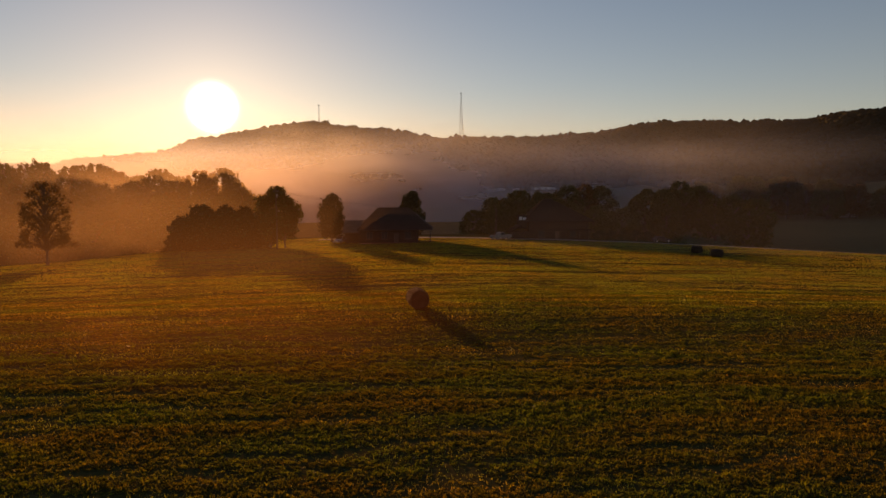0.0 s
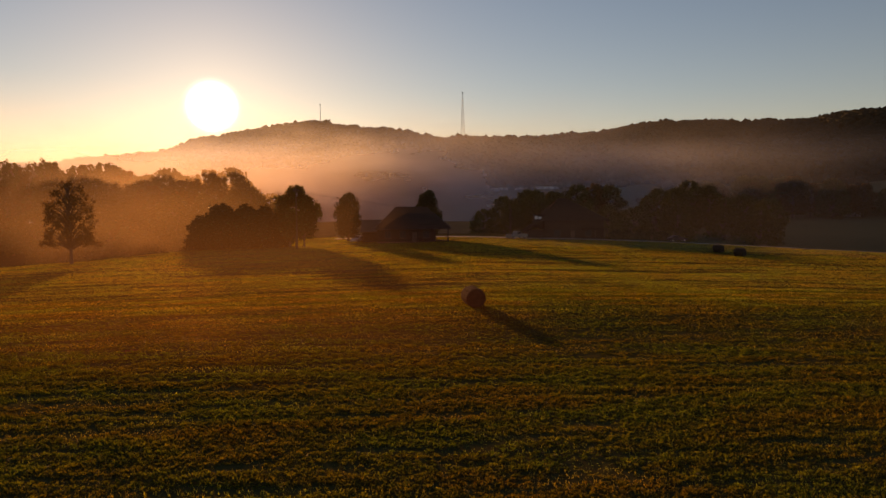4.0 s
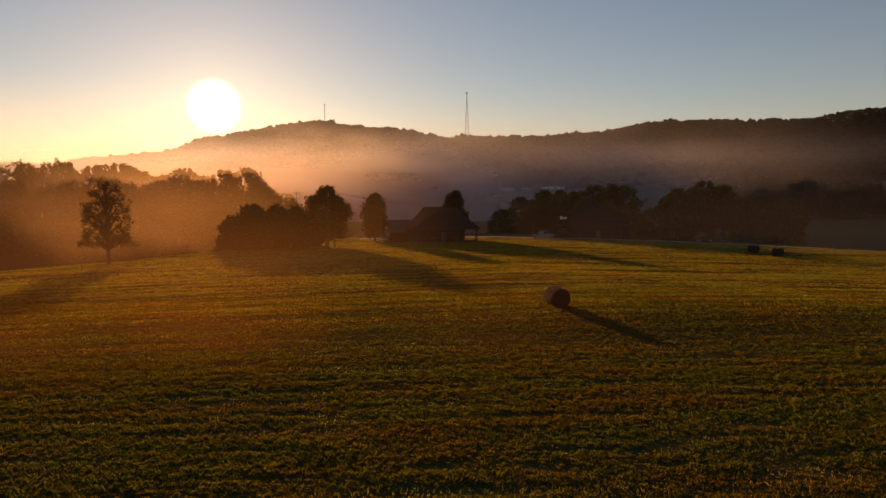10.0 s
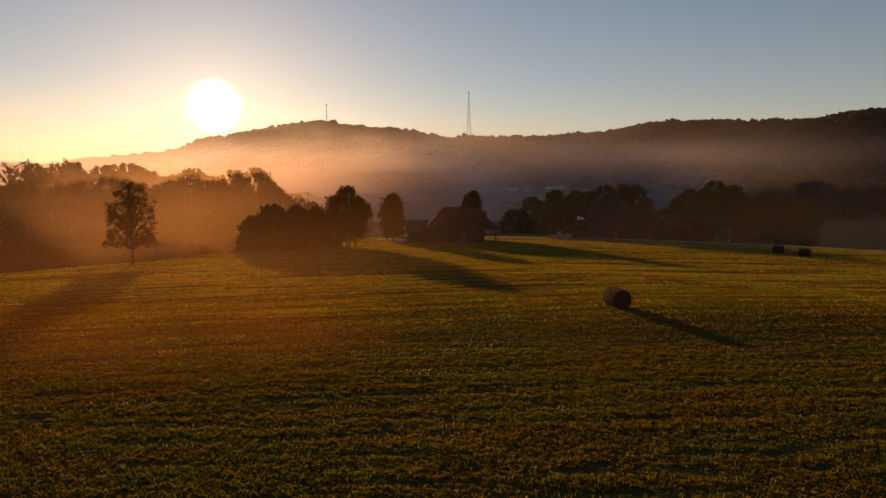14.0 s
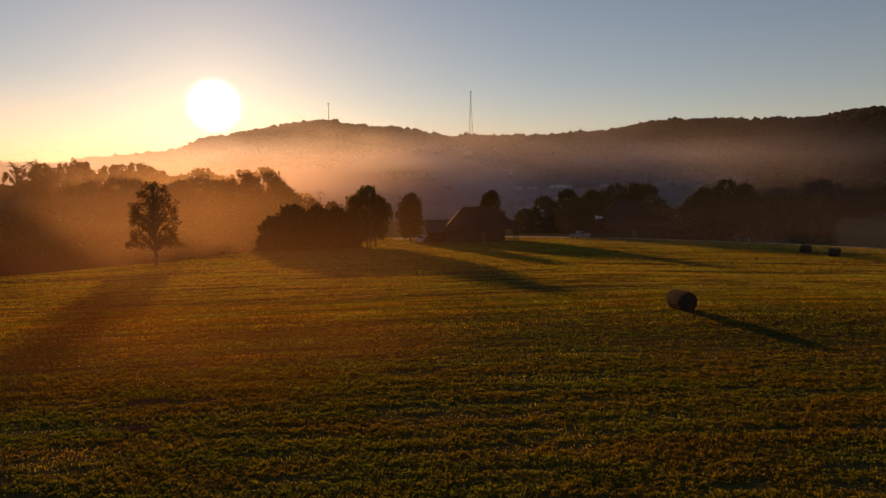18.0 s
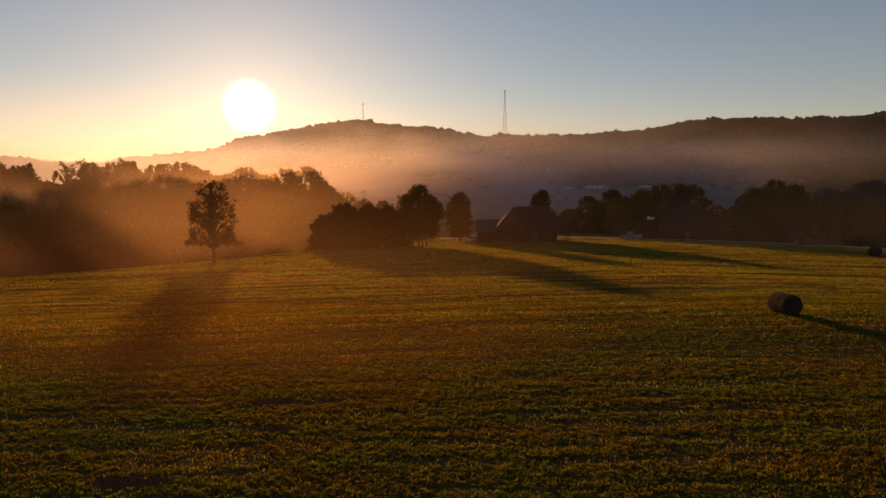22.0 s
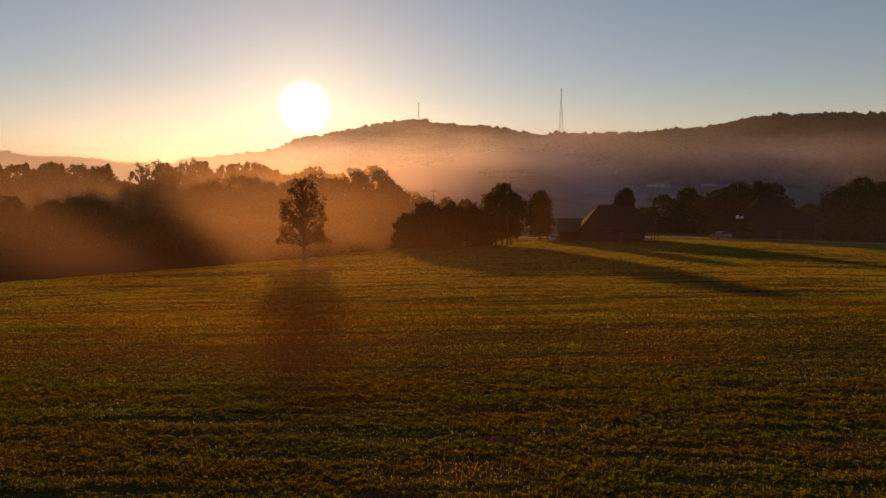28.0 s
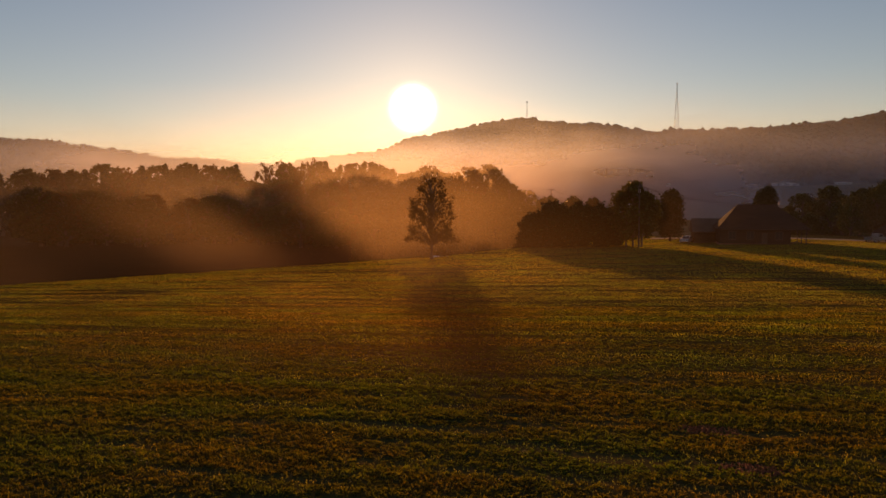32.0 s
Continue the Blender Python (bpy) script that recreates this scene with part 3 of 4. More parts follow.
# right of the farm: trees round and behind the second house
for kind, x, y, top, wide in (
        (0, 52, 271, 11.5, 1.0), (1, 60, 276, 12.0, 1.0), (0, 67, 279, 11.2, 1.1), (2, 44, 268, 8.5, 1.2), (2, 34, 262, 2.5, 1.3), (2, 26, 262, 1.0, 1.3), (0, 38, 215, 4.5, 1.2),
        (0, 70, 226, 9.3, 1.0), (2, 78, 232, 9.5, 1.0), (2, 75, 220, 5.0, 1.1), (0, 110, 250, 7.0, 1.2), (2, 102, 246, 6.0, 1.2), (2, 117, 252, 5.0, 1.2),
        (2, 93, 200, 3.5, 1.2), (0, 98, 206, 6.0, 1.1), (2, 48, 205, 2.8, 1.4), (0, 57, 208, 3.4, 1.3), (1, 30, 240, -2.5, 1.5), (2, 20, 238, -3.0, 1.6),
        # those at y 177 to 185 are added to shade the neighbour house
        (2, 24.0, 180, 6.3, 1.0), (0, 30, 181, 6.2, 1.0), (2, 36, 180, 5.6, 1.1), (2, 18.0, 181, 7.0, 1.0), (0, 23, 184, 9.0, 0.9), (2, 27.5, 185, 8.6, 0.9), (0, 15.2, 177.5, 6.5, 1.0), (0, 42, 181, 4.8, 1.0), (0, 21, 250, 7.0, 1.1), (2, 30, 253, 9.5, 1.1), (2, 13, 246, 2.5, 1.2), (0, 103, 283, 13.0, 1.0), (2, 112, 286, 11.0, 1.1), (2, 96, 281, 9.0, 1.1), (0, 176, 432, 14.5, 1.1), (1, 150, 420, 13, 1.1), (0, 165, 425, 15, 1.1)):
    wood(kind, x, y, top, wide)
for i in range(34):
    a = i / 33
    wood(i % 3, 165 + 175 * a + rng.uniform(-6, 6), 430 - 20 * a + rng.uniform(-20, 40), 12 + 4 * math.sin(6 * a) + rng.uniform(-3, 3), 1.25)
for i in range(26):
    a = i / 25
    wood(i % 3, -60 + 240 * a, 620 + rng.uniform(-40, 60), 3 + rng.uniform(-3, 4), 1.6)


# woods on the hillsides: crowns packed side by side
def hill_woods(seed):
    rng = np.random.default_rng(seed)
    ico = bmesh.new()
    bmesh.ops.create_icosphere(ico, subdivisions=1, radius=1)
    bv = np.array([v.co[:] for v in ico.verts])
    ico.verts.index_update()
    bf = np.array([[v.index for v in f.verts] for f in ico.faces])
    ico.free()
    az = rng.uniform(-62, 48, 17000)
    r = 850 + (RIDGE_R + 60 - 850) * np.sqrt(rng.uniform(0.0, 1, 17000))
    az2 = rng.uniform(-62, 48, 5200)
    r2 = RIDGE_R + rng.uniform(-25, 30, 5200)
    az, r = np.concatenate([az, az2]), np.concatenate([r, r2])
    x, y = -15 + r * np.sin(np.radians(az)), r * np.cos(np.radians(az))
    z = ground_z(x, y)
    n = len(x)
    size = np.where(np.arange(n) < 17000, rng.uniform(5.0, 8.5, n), rng.uniform(3.2, 6.4, n) + 1.6 * vnoise(az * 1.7, az * 0, 21))
    lift = np.where(np.arange(n) < 17000, 3.0, 1.5 + 5.0 * vnoise(az * 1.4, az * 0, 22) + rng.uniform(-2.0, 3.0, n) + 5.0 * (rng.uniform(0, 1, n) > 0.8))
    lump = 1 + rng.uniform(-0.36, 0.34, (n, len(bv)))
    V = bv[None] * lump[:, :, None] * size[:, None, None] * np.array([1, 1, 0.85])
    V += np.stack([x, y, z + lift], -1)[:, None, :]
    F = (bf[None] + (np.arange(n) * len(bv))[:, None, None]).reshape(-1, 3)
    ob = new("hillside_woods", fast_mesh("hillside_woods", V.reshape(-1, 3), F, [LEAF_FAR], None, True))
    return tagged(ob, "dark autumn woods covering the distant ridges", "woods", kind="stuff")


hill_woods(5)


# ---------------------------------------------------------------- grass
def grass(seed, x0, x1, y0, y1, dx, dy, size, blades, name, label, lean_range=(0.15, 0.9), broad=1.0):
    """Mown tufts in the long drill rows of a hay field: each tuft is a few bent blades."""
    rng = np.random.default_rng(seed)
    jx, jy = np.meshgrid(np.arange(int((x1 - x0) / dx)), np.arange(int((y1 - y0) / dy)))
    n = jx.size
    x = x0 + (jx.ravel() + rng.uniform(-0.6, 0.6, n)) * dx
    row = y0 + (jy.ravel() + 0.5 + rng.normal(0, 0.22, n)) * dy
    y = row + 1.1 * np.sin(x / 31 + row / 50) + 0.0012 * (x + 12) ** 2 * (20 / (20 + row)) - 1.0
    y_s = row + 1.0 * vnoise(x / 30, row / 30, 4)
    line = np.exp(-((y_s / 0.83 + 0.5 * vnoise(x / 18, row / 5, 14)) % 1 - 0.5) ** 2 / 0.022) * (0.25 + vnoise(x / 9, row / 1.2, 15))
    swath = 0.5 + 0.5 * np.sin(y_s * 2 * math.pi / 3.3 + 2 * vnoise(x / 30, row / 6, 12))
    streak = 0.6 * vnoise(x / 15, row / 1.1, 41) + 0.4 * vnoise(x / 5, row / 0.6, 42)
    patch = vnoise(x / 6, row / 1.3, 9) * 0.55 + vnoise(x / 1.6, row / 0.55, 10) * 0.45
    keep = (rng.uniform(0, 1, n) < 0.85 + 0.2 * swath + 0.7 * (patch - 0.4) - 1.0 * line - 3.2 * np.maximum(0, 0.46 - streak)) & (y < edge_y(x) + 2)
    keep &= (y < np.interp(x, [p[0] for p in LANE], [p[1] for p in LANE]) - 2.0) | (x < -28)
    keep &= rng.uniform(0, 1, n) < np.minimum((y1 - row) / 7, (row - y0) / 7 + (y0 < 15))     # one sward runs into the next
    for bx, by, br in BARE:
        keep &= ((x - bx) / br) ** 2 + ((y - by) / (br * 0.45)) ** 2 > rng.uniform(0.0, 1.3, n)
    x, y, swath, patch, line, streak = x[keep], y[keep], swath[keep], patch[keep], line[keep], streak[keep]
    m = len(x)
    z = ground_z(x, y)
    h = size * (0.45 + 0.95 * patch + 0.25 * swath - 0.4 * line) * (0.45 + 1.1 * streak) * rng.uniform(0.7, 1.3, m)
    b = blades
    ang = rng.uniform(0, 2 * math.pi, (m, b))
    lean = rng.uniform(*lean_range, (m, b))
    hh = h[:, None] * rng.uniform(0.6, 1.1, (m, b))
    wid = size * broad * rng.uniform(0.22, 0.42, (m, b))
    ox = x[:, None] + rng.normal(0, size * 0.35, (m, b))
    oy = y[:, None] + rng.normal(0, size * 0.35, (m, b))
    zz = np.repeat(z[:, None], b, 1) - 0.01
    ca, sa = np.cos(ang), np.sin(ang)
    root1 = np.stack([ox - sa * wid / 2, oy + ca * wid / 2, zz], -1)
    root2 = np.stack([ox + sa * wid / 2, oy - ca * wid / 2, zz], -1)
    tip = np.stack([ox + ca * lean * hh, oy + sa * lean * hh, zz + hh], -1)
    V = np.stack([root1, root2, tip], 2).reshape(-1, 3)
    ob = new(name, fast_mesh(name, V, np.arange(len(V)).reshape(-1, 3), [GRASS]))
    return tagged(ob, label, "grass", kind="stuff")


BARE = [(-31.1, 27.2, 1.2), (-30.2, 23.9, 1.1), (-33.0, 19.4, 1.5), (-20.5, 33.4, 0.5), (-39.0, 16.5, 1.0), (-58.0, 52.0, 0.7)]


def tufts(seed, x0, x1, y0, y1, dx, dy, radius, height, leaves, width, name, label):
    """Rounded tufts side by side, each a spray of leaves that lean outwards; tracks and thin places run between them."""
    rng = np.random.default_rng(seed)
    jx, jy = np.meshgrid(np.arange(int((x1 - x0) / dx)), np.arange(int((y1 - y0) / dy)))
    n = jx.size
    x = x0 + (jx.ravel() + rng.uniform(-0.5, 0.5, n)) * dx
    row = y0 + (jy.ravel() + rng.uniform(-0.45, 0.45, n)) * dy
    y = row + 1.1 * np.sin(x / 31 + row / 50) + 0.0012 * (x + 12) ** 2 * (20 / (20 + row)) - 1.0
    streak = vnoise(x / 3.4, row / 0.42, 31) * 0.6 + vnoise(x / 1.1, row / 0.5, 32) * 0.4
    broad = vnoise(x / 14, row / 2.6, 33)
    drill = np.abs((row / 1.65 + 0.7 * vnoise(x / 22, row / 7, 34)) % 1 - 0.5) * 2
    keep = streak + 0.25 * broad + 0.22 * drill > 0.50 + 0.10 * rng.uniform(-1, 1, n)
    keep &= (y < edge_y(x) + 2) & (rng.uniform(0, 1, n) < np.minimum((y1 - row) / 6, (row - y0) / 6 + (y0 < 15)))
    for bx, by, br in BARE:
        keep &= ((x - bx) / br) ** 2 + ((y - by) / (br * 0.45)) ** 2 > rng.uniform(0.3, 1.2, n)
    x, y, streak, broad = x[keep], y[keep], streak[keep], broad[keep]
    m = len(x)
    z = ground_z(x, y)
    grow = (0.35 + 1.1 * streak + 0.3 * broad) * rng.uniform(0.55, 1.35, m)
    r, h = (radius * grow)[:, None], (height * grow)[:, None]
    a = rng.uniform(0, 2 * math.pi, (m, leaves))
    f = np.sqrt(rng.uniform(0, 1, (m, leaves)))
    ca, sa = np.cos(a), np.sin(a)
    tip = np.stack([x[:, None] + 1.5 * r * f * ca, y[:, None] + r * f * sa, z[:, None] + h * (np.sqrt(1.04 - f * f) * rng.uniform(0.75, 1.15, (m, leaves)))], -1)
    root = np.stack([x[:, None] + 0.75 * r * f * ca, y[:, None] + 0.6 * r * f * sa, z[:, None] + h * 0.12 + 0 * f], -1)
    b = a + rng.uniform(-0.9, 0.9, (m, leaves)) + math.pi / 2
    w = width * rng.uniform(0.6, 1.3, (m, leaves))
    side = np.stack([np.cos(b) * w * 1.35, np.sin(b) * w * 0.8, rng.normal(0, 0.25, (m, leaves)) * w], -1)
    mid = root * 0.35 + tip * 0.65
    V = np.stack([root, mid + side, tip, mid - side], 2).reshape(-1, 3)
    ob = new(name, fast_mesh(name, V, np.arange(len(V)).reshape(-1, 4), [CLOVER_SHADED]))
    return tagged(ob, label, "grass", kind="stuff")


grass(1, -86, 28, 11, 48, 0.14, 0.19, 0.072, 3, "mown_grass", "short mown hay stubble and clover regrowth in swaths", (0.1, 1.0), 1.1)
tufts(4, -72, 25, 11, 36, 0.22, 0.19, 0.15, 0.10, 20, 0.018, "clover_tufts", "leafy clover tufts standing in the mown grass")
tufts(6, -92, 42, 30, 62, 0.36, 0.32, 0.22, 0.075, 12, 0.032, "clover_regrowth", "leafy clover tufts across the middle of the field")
grass(2, -126, 60, 40, 86, 0.125, 0.22, 0.090, 3, "field_grass", "short mown grass across the middle of the hay field", (0.0, 0.6), 1.25)
grass(3, -165, 110, 79, 180, 0.18, 0.36, 0.12, 2, "far_grass", "short mown grass at the far edge of the hay field", (0.0, 0.5), 2.3)

for bx, by, br in BARE:
    g = np.random.default_rng(int(abs(bx) * 7))
    n = int(260 * br)
    rad_, a = np.sqrt(g.uniform(0, 1, n)), g.uniform(0, 2 * math.pi, n)
    cx, cy = bx + br * rad_ * np.cos(a), by + br * 0.45 * rad_ * np.sin(a)
    cz = ground_z(cx, cy) + 0.01
    size = g.uniform(0.03, 0.11, n) * (1.15 - 0.6 * rad_)
    tet = np.array([(1, 0, -0.3), (-0.5, 0.85, -0.3), (-0.5, -0.85, -0.3), (0.1, 0.1, 0.8)])
    V = tet[None] * g.uniform(0.6, 1.4, (n, 4, 1)) * size[:, None, None] + np.stack([cx, cy, cz], -1)[:, None, :]
    F = (np.array([(0, 1, 3), (1, 2, 3), (2, 0, 3)])[None] + 4 * np.arange(n)[:, None, None]).reshape(-1, 3)
    ob = new("bare_soil", fast_mesh("bare_soil", V.reshape(-1, 3), F, [SOIL]))
    tagged(ob, "patch of bare red clods thrown up in the grass", "soil", kind="stuff")


# ---------------------------------------------------------------- hay bales
def bale(x, y, turn, label, r=0.69, length=1.84):
    root = thing("round_bale", x, y, gz1(x, y) - 0.03, turn)
    rng2 = random.Random(x)
    bm = bmesh.new()
    n, prof = 40, [(-0.5, 0.90), (-0.485, 0.965), (-0.44, 1.0), (-0.3, 1.01), (-0.1, 1.0), (0.1, 1.005), (0.3, 1.01), (0.44, 1.0), (0.485, 0.965), (0.5, 0.90)]
    rings = []
    for f, s in prof:
        ring = []
        for i in range(n):
            a = 2 * math.pi * i / n
            rr_ = r * s * (1 + rng2.uniform(-0.012, 0.012))
            z = r + rr_ * math.sin(a)
            z = z if z > 0.06 else 0.06 - (0.06 - z) * 0.4
            ring.append(bm.verts.new((length * f, rr_ * math.cos(a), z * 0.985)))
        rings.append(ring)
    for a, b in zip(rings, rings[1:]):
        for i in range(n):
            bm.faces.new((a[i], b[i], b[(i + 1) % n], a[(i + 1) % n]))
    part("hay_roll", bm, STRAW, root, smooth=True)
    for side in (-1, 1):
        bm = bmesh.new()
        last = None
        for j in range(9):
            s = 0.90 - 0.1 * j
            dx = length * 0.5 + (0.018 if j % 2 else -0.012) * (j > 0)
            ring = [bm.verts.new((side * (dx + rng2.uniform(-0.008, 0.008)), r * max(s, 0.04) * math.cos(a), r * 0.985 + r * max(s, 0.04) * math.sin(a)))
                    for a in (2 * math.pi * i / 24 for i in range(24))]
            if last:
                for i in range(24):
                    bm.faces.new((last[i], ring[i], ring[(i + 1) % 24], last[(i + 1) % 24]))
            last = ring
        bm.faces.new(last)
        part("end_face", bm, STRAW_END, root, "spiral of cut stems", smooth=True)
    for f in (-0.33, 0.0, 0.33):
        bm = bmesh.new()
        pts = [(length * f, r * 1.02 * math.cos(a), r * 0.985 + r * 1.02 * math.sin(a)) for a in (math.pi * (i / 24 * 1.7 - 0.35) for i in range(25))]
        tube(bm, pts, [0.008] * 25, 4)
        part("twine", bm, NETTING, root)
    # loose straws on the roll
    g = np.random.default_rng(int(abs(x) * 10))
    m = 500
    a = g.uniform(-0.4, math.pi + 0.4, m)
    px, rad_ = g.uniform(-length / 2, length / 2, m), r * g.uniform(0.99, 1.05, m)
    p = np.stack([px, rad_ * np.cos(a), r * 0.985 + rad_ * np.sin(a)], -1)
    d = g.normal(0, 0.06, (m, 3))
    w = g.normal(0, 0.008, (m, 3))
    V = np.stack([p - d - w, p - d + w, p + d], 1).reshape(-1, 3)
    fast_part("loose_straw", V, np.arange(3 * m).reshape(m, 3), STRAW, root)
    return tagged(root, label, "hay bale", "round bales in the field")


bale(-1.97, 45.9, -78, "brown round hay bale lying on the mown field")
bale(44.3, 106.2, -50, "brown round hay bale near the field's far edge", 0.70, 1.5)
bale(44.5, 115.0, -60, "dark round hay bale beside another at the field's edge", 0.70, 1.5)


# ---------------------------------------------------------------- buildings
def hip_roof(bm, x0, y0, x1, y1, ze, xr0, xr1, yr, zr, thick=0.18):
    """A roof with four slopes: eaves rectangle at ze, ridge from xr0 to xr1 at yr, zr."""
    e = [bm.verts.new(p) for p in ((x0, y0, ze), (x1, y0, ze), (x1, y1, ze), (x0, y1, ze))]
    lo = [bm.verts.new((v.co.x, v.co.y, ze - thick)) for v in e]
    a, b = bm.verts.new((xr0, yr, zr)), bm.verts.new((xr1, yr, zr))
    bm.faces.new((e[0], e[1], b, a))
    bm.faces.new((e[2], e[3], a, b))
    bm.faces.new((e[1], e[2], b))
    bm.faces.new((e[3], e[0], a))
    for i in range(4):
        bm.faces.new((e[i], lo[i], lo[(i + 1) % 4], e[(i + 1) % 4]))
    bm.faces.new(lo)
    return bm


def wall_with_holes(x0, x1, y0, y1, z0, z1, holes):
    """A front wall of real thickness in the x-z plane with openings (x0, x1, z0, z1), in order along x."""
    bm = bmesh.new()
    x = x0
    for hx0, hx1, hz0, hz1 in holes:
        box(bm, x, y0, z0, hx0, y1, z1)
        box(bm, hx0, y0, z0, hx1, y1, hz0)
        box(bm, hx0, y0, hz1, hx1, y1, z1)
        x = hx1
    return box(bm, x, y0, z0, x1, y1, z1)


def window(parent, x0, x1, z0, z1, y, frame_mat=None):
    w = part("window", boxed(x0, y + 0.06, z0, x1, y + 0.09, z1), GLASS, parent, "dark window pane")
    bm = bmesh.new()
    f, fm = 0.09, frame_mat or TRIM
    for b in ((x0 - f, z0 - f, x1 + f, z0), (x0 - f, z1, x1 + f, z1 + f), (x0 - f, z0, x0, z1), (x1, z0, x1 + f, z1), ((x0 + x1) / 2 - 0.03, z0, (x0 + x1) / 2 + 0.03, z1)):
        box(bm, b[0], y - 0.04, b[1], b[2], y + 0.05, b[3])
    part("window_frame", bm, fm, w)
    part("window_sill", boxed(x0 - 0.15, y - 0.12, z0 - 0.17, x1 + 0.15, y + 0.02, z0 - 0.1), fm, w)


def farmhouse():
    zb = gz1(-9, 143) - 0.25
    root = thing("farmhouse", -9.5, 147, zb)

    def at(x, y, z):      # the plan is in world metres
        return x + 9.5, y - 147, z - zb

    fl, ev = zb, 0.55
    holes = [(-15.4, -14.2, -1.35, 0.05), (-12.2, -11.0, -1.35, 0.05), (-9.6, -8.6, zb + 0.3, -0.2), (-7.2, -6.0, -1.35, 0.05)]
    loc = [(a + 9.5, b + 9.5, c - zb, d - zb) for a, b, c, d in holes]
    part("front_wall", wall_with_holes(-17.0 + 9.5, -4.6 + 9.5, 142.4 - 147, 142.65 - 147, 0, ev - zb, loc), SIDING, root)
    part("side_wall", boxed(*at(-17.0, 142.65, zb), *at(-16.75, 151.6, ev)), SIDING, root)
    part("side_wall", boxed(*at(-4.85, 142.65, zb), *at(-4.6, 151.6, ev)), SIDING, root)
    part("back_wall", boxed(*at(-16.75, 151.35, zb), *at(-4.85, 151.6, ev)), SIDING, root)
    part("foundation", boxed(*at(-17.05, 142.36, zb - 0.5), *at(-4.55, 151.64, zb + 0.35)), BRICK, root)
    bm = hip_roof(bmesh.new(), *at(-17.5, 141.9, 0)[:2], *at(-1.3, 152.1, 0)[:2], 0.62 - zb, -13.4 + 9.5, -6.6 + 9.5, 0.0, 5.15 - zb)
    part("roof", bm, SHINGLE, root, "dark shingled hip roof")
    part("ridge_cap", boxed(*at(-13.4, 146.9, 5.1), *at(-6.6, 147.1, 5.2)), SHINGLE, root)
    for hx0, hx1, hz0, hz1 in (holes[0], holes[1], holes[3]):
        window(root, hx0 + 9.5, hx1 + 9.5, hz0 - zb, hz1 - zb, 142.4 - 147)
    d = part("door", boxed(*at(-9.6, 142.48, zb + 0.3), *at(-8.6, 142.54, -0.2)), WOOD, root, "brown panelled front door")
    part("door_handle", boxed(*at(-8.78, 142.42, -1.2), *at(-8.72, 142.48, -1.1)), CHROME, d)
    # porch under the long slope of the main roof
    part("porch_floor", boxed(*at(-4.6, 142.4, zb - 0.3), *at(-1.7, 150.0, zb + 0.25)), WOOD, root)
    for y in (142.6, 146.2, 149.7):
        p = part("porch_post", boxed(*at(-1.98, y, zb + 0.25), *at(-1.82, y + 0.16, 0.48)), TRIM, root)
        part("post_base", boxed(*at(-2.03, y - 0.05, zb + 0.25), *at(-1.77, y + 0.21, zb + 0.45)), TRIM, p)
    # the lower wing behind
    part("wing_wall", boxed(*at(-21.0, 149.5, zb - 0.4), *at(-16.95, 149.72, -0.2)), SIDING, root)
    part("wing_wall", boxed(*at(-21.0, 149.72, zb - 0.4), *at(-20.78, 157.5, -0.2)), SIDING, root)
    part("wing_wall", boxed(*at(-20.78, 157.28, zb - 0.4), *at(-9.0, 157.5, -0.2)), SIDING, root)
    bm = hip_roof(bmesh.new(), *at(-21.5, 149.0, 0)[:2], *at(-9.0, 158.0, 0)[:2], -0.35 - zb, -21.45 + 9.5, -9.0 + 9.5, 153.3 - 147, 2.2 - zb)
    part("wing_roof", bm, SHINGLE_SUNLIT, root, "low brown shingled roof with sunlight painted into its colour")
    bm = bmesh.new()
    for a, b in ((-17.5, -1.3),):
        tube(bm, [at(a, 141.85, 0.5), at(b, 141.85, 0.5)], [0.07, 0.07], 6)
    part("gutter", bm, TRIM, root)
    return tagged(root, "dark farmhouse with hip roof, side porch and rear wing", "house")


farmhouse()


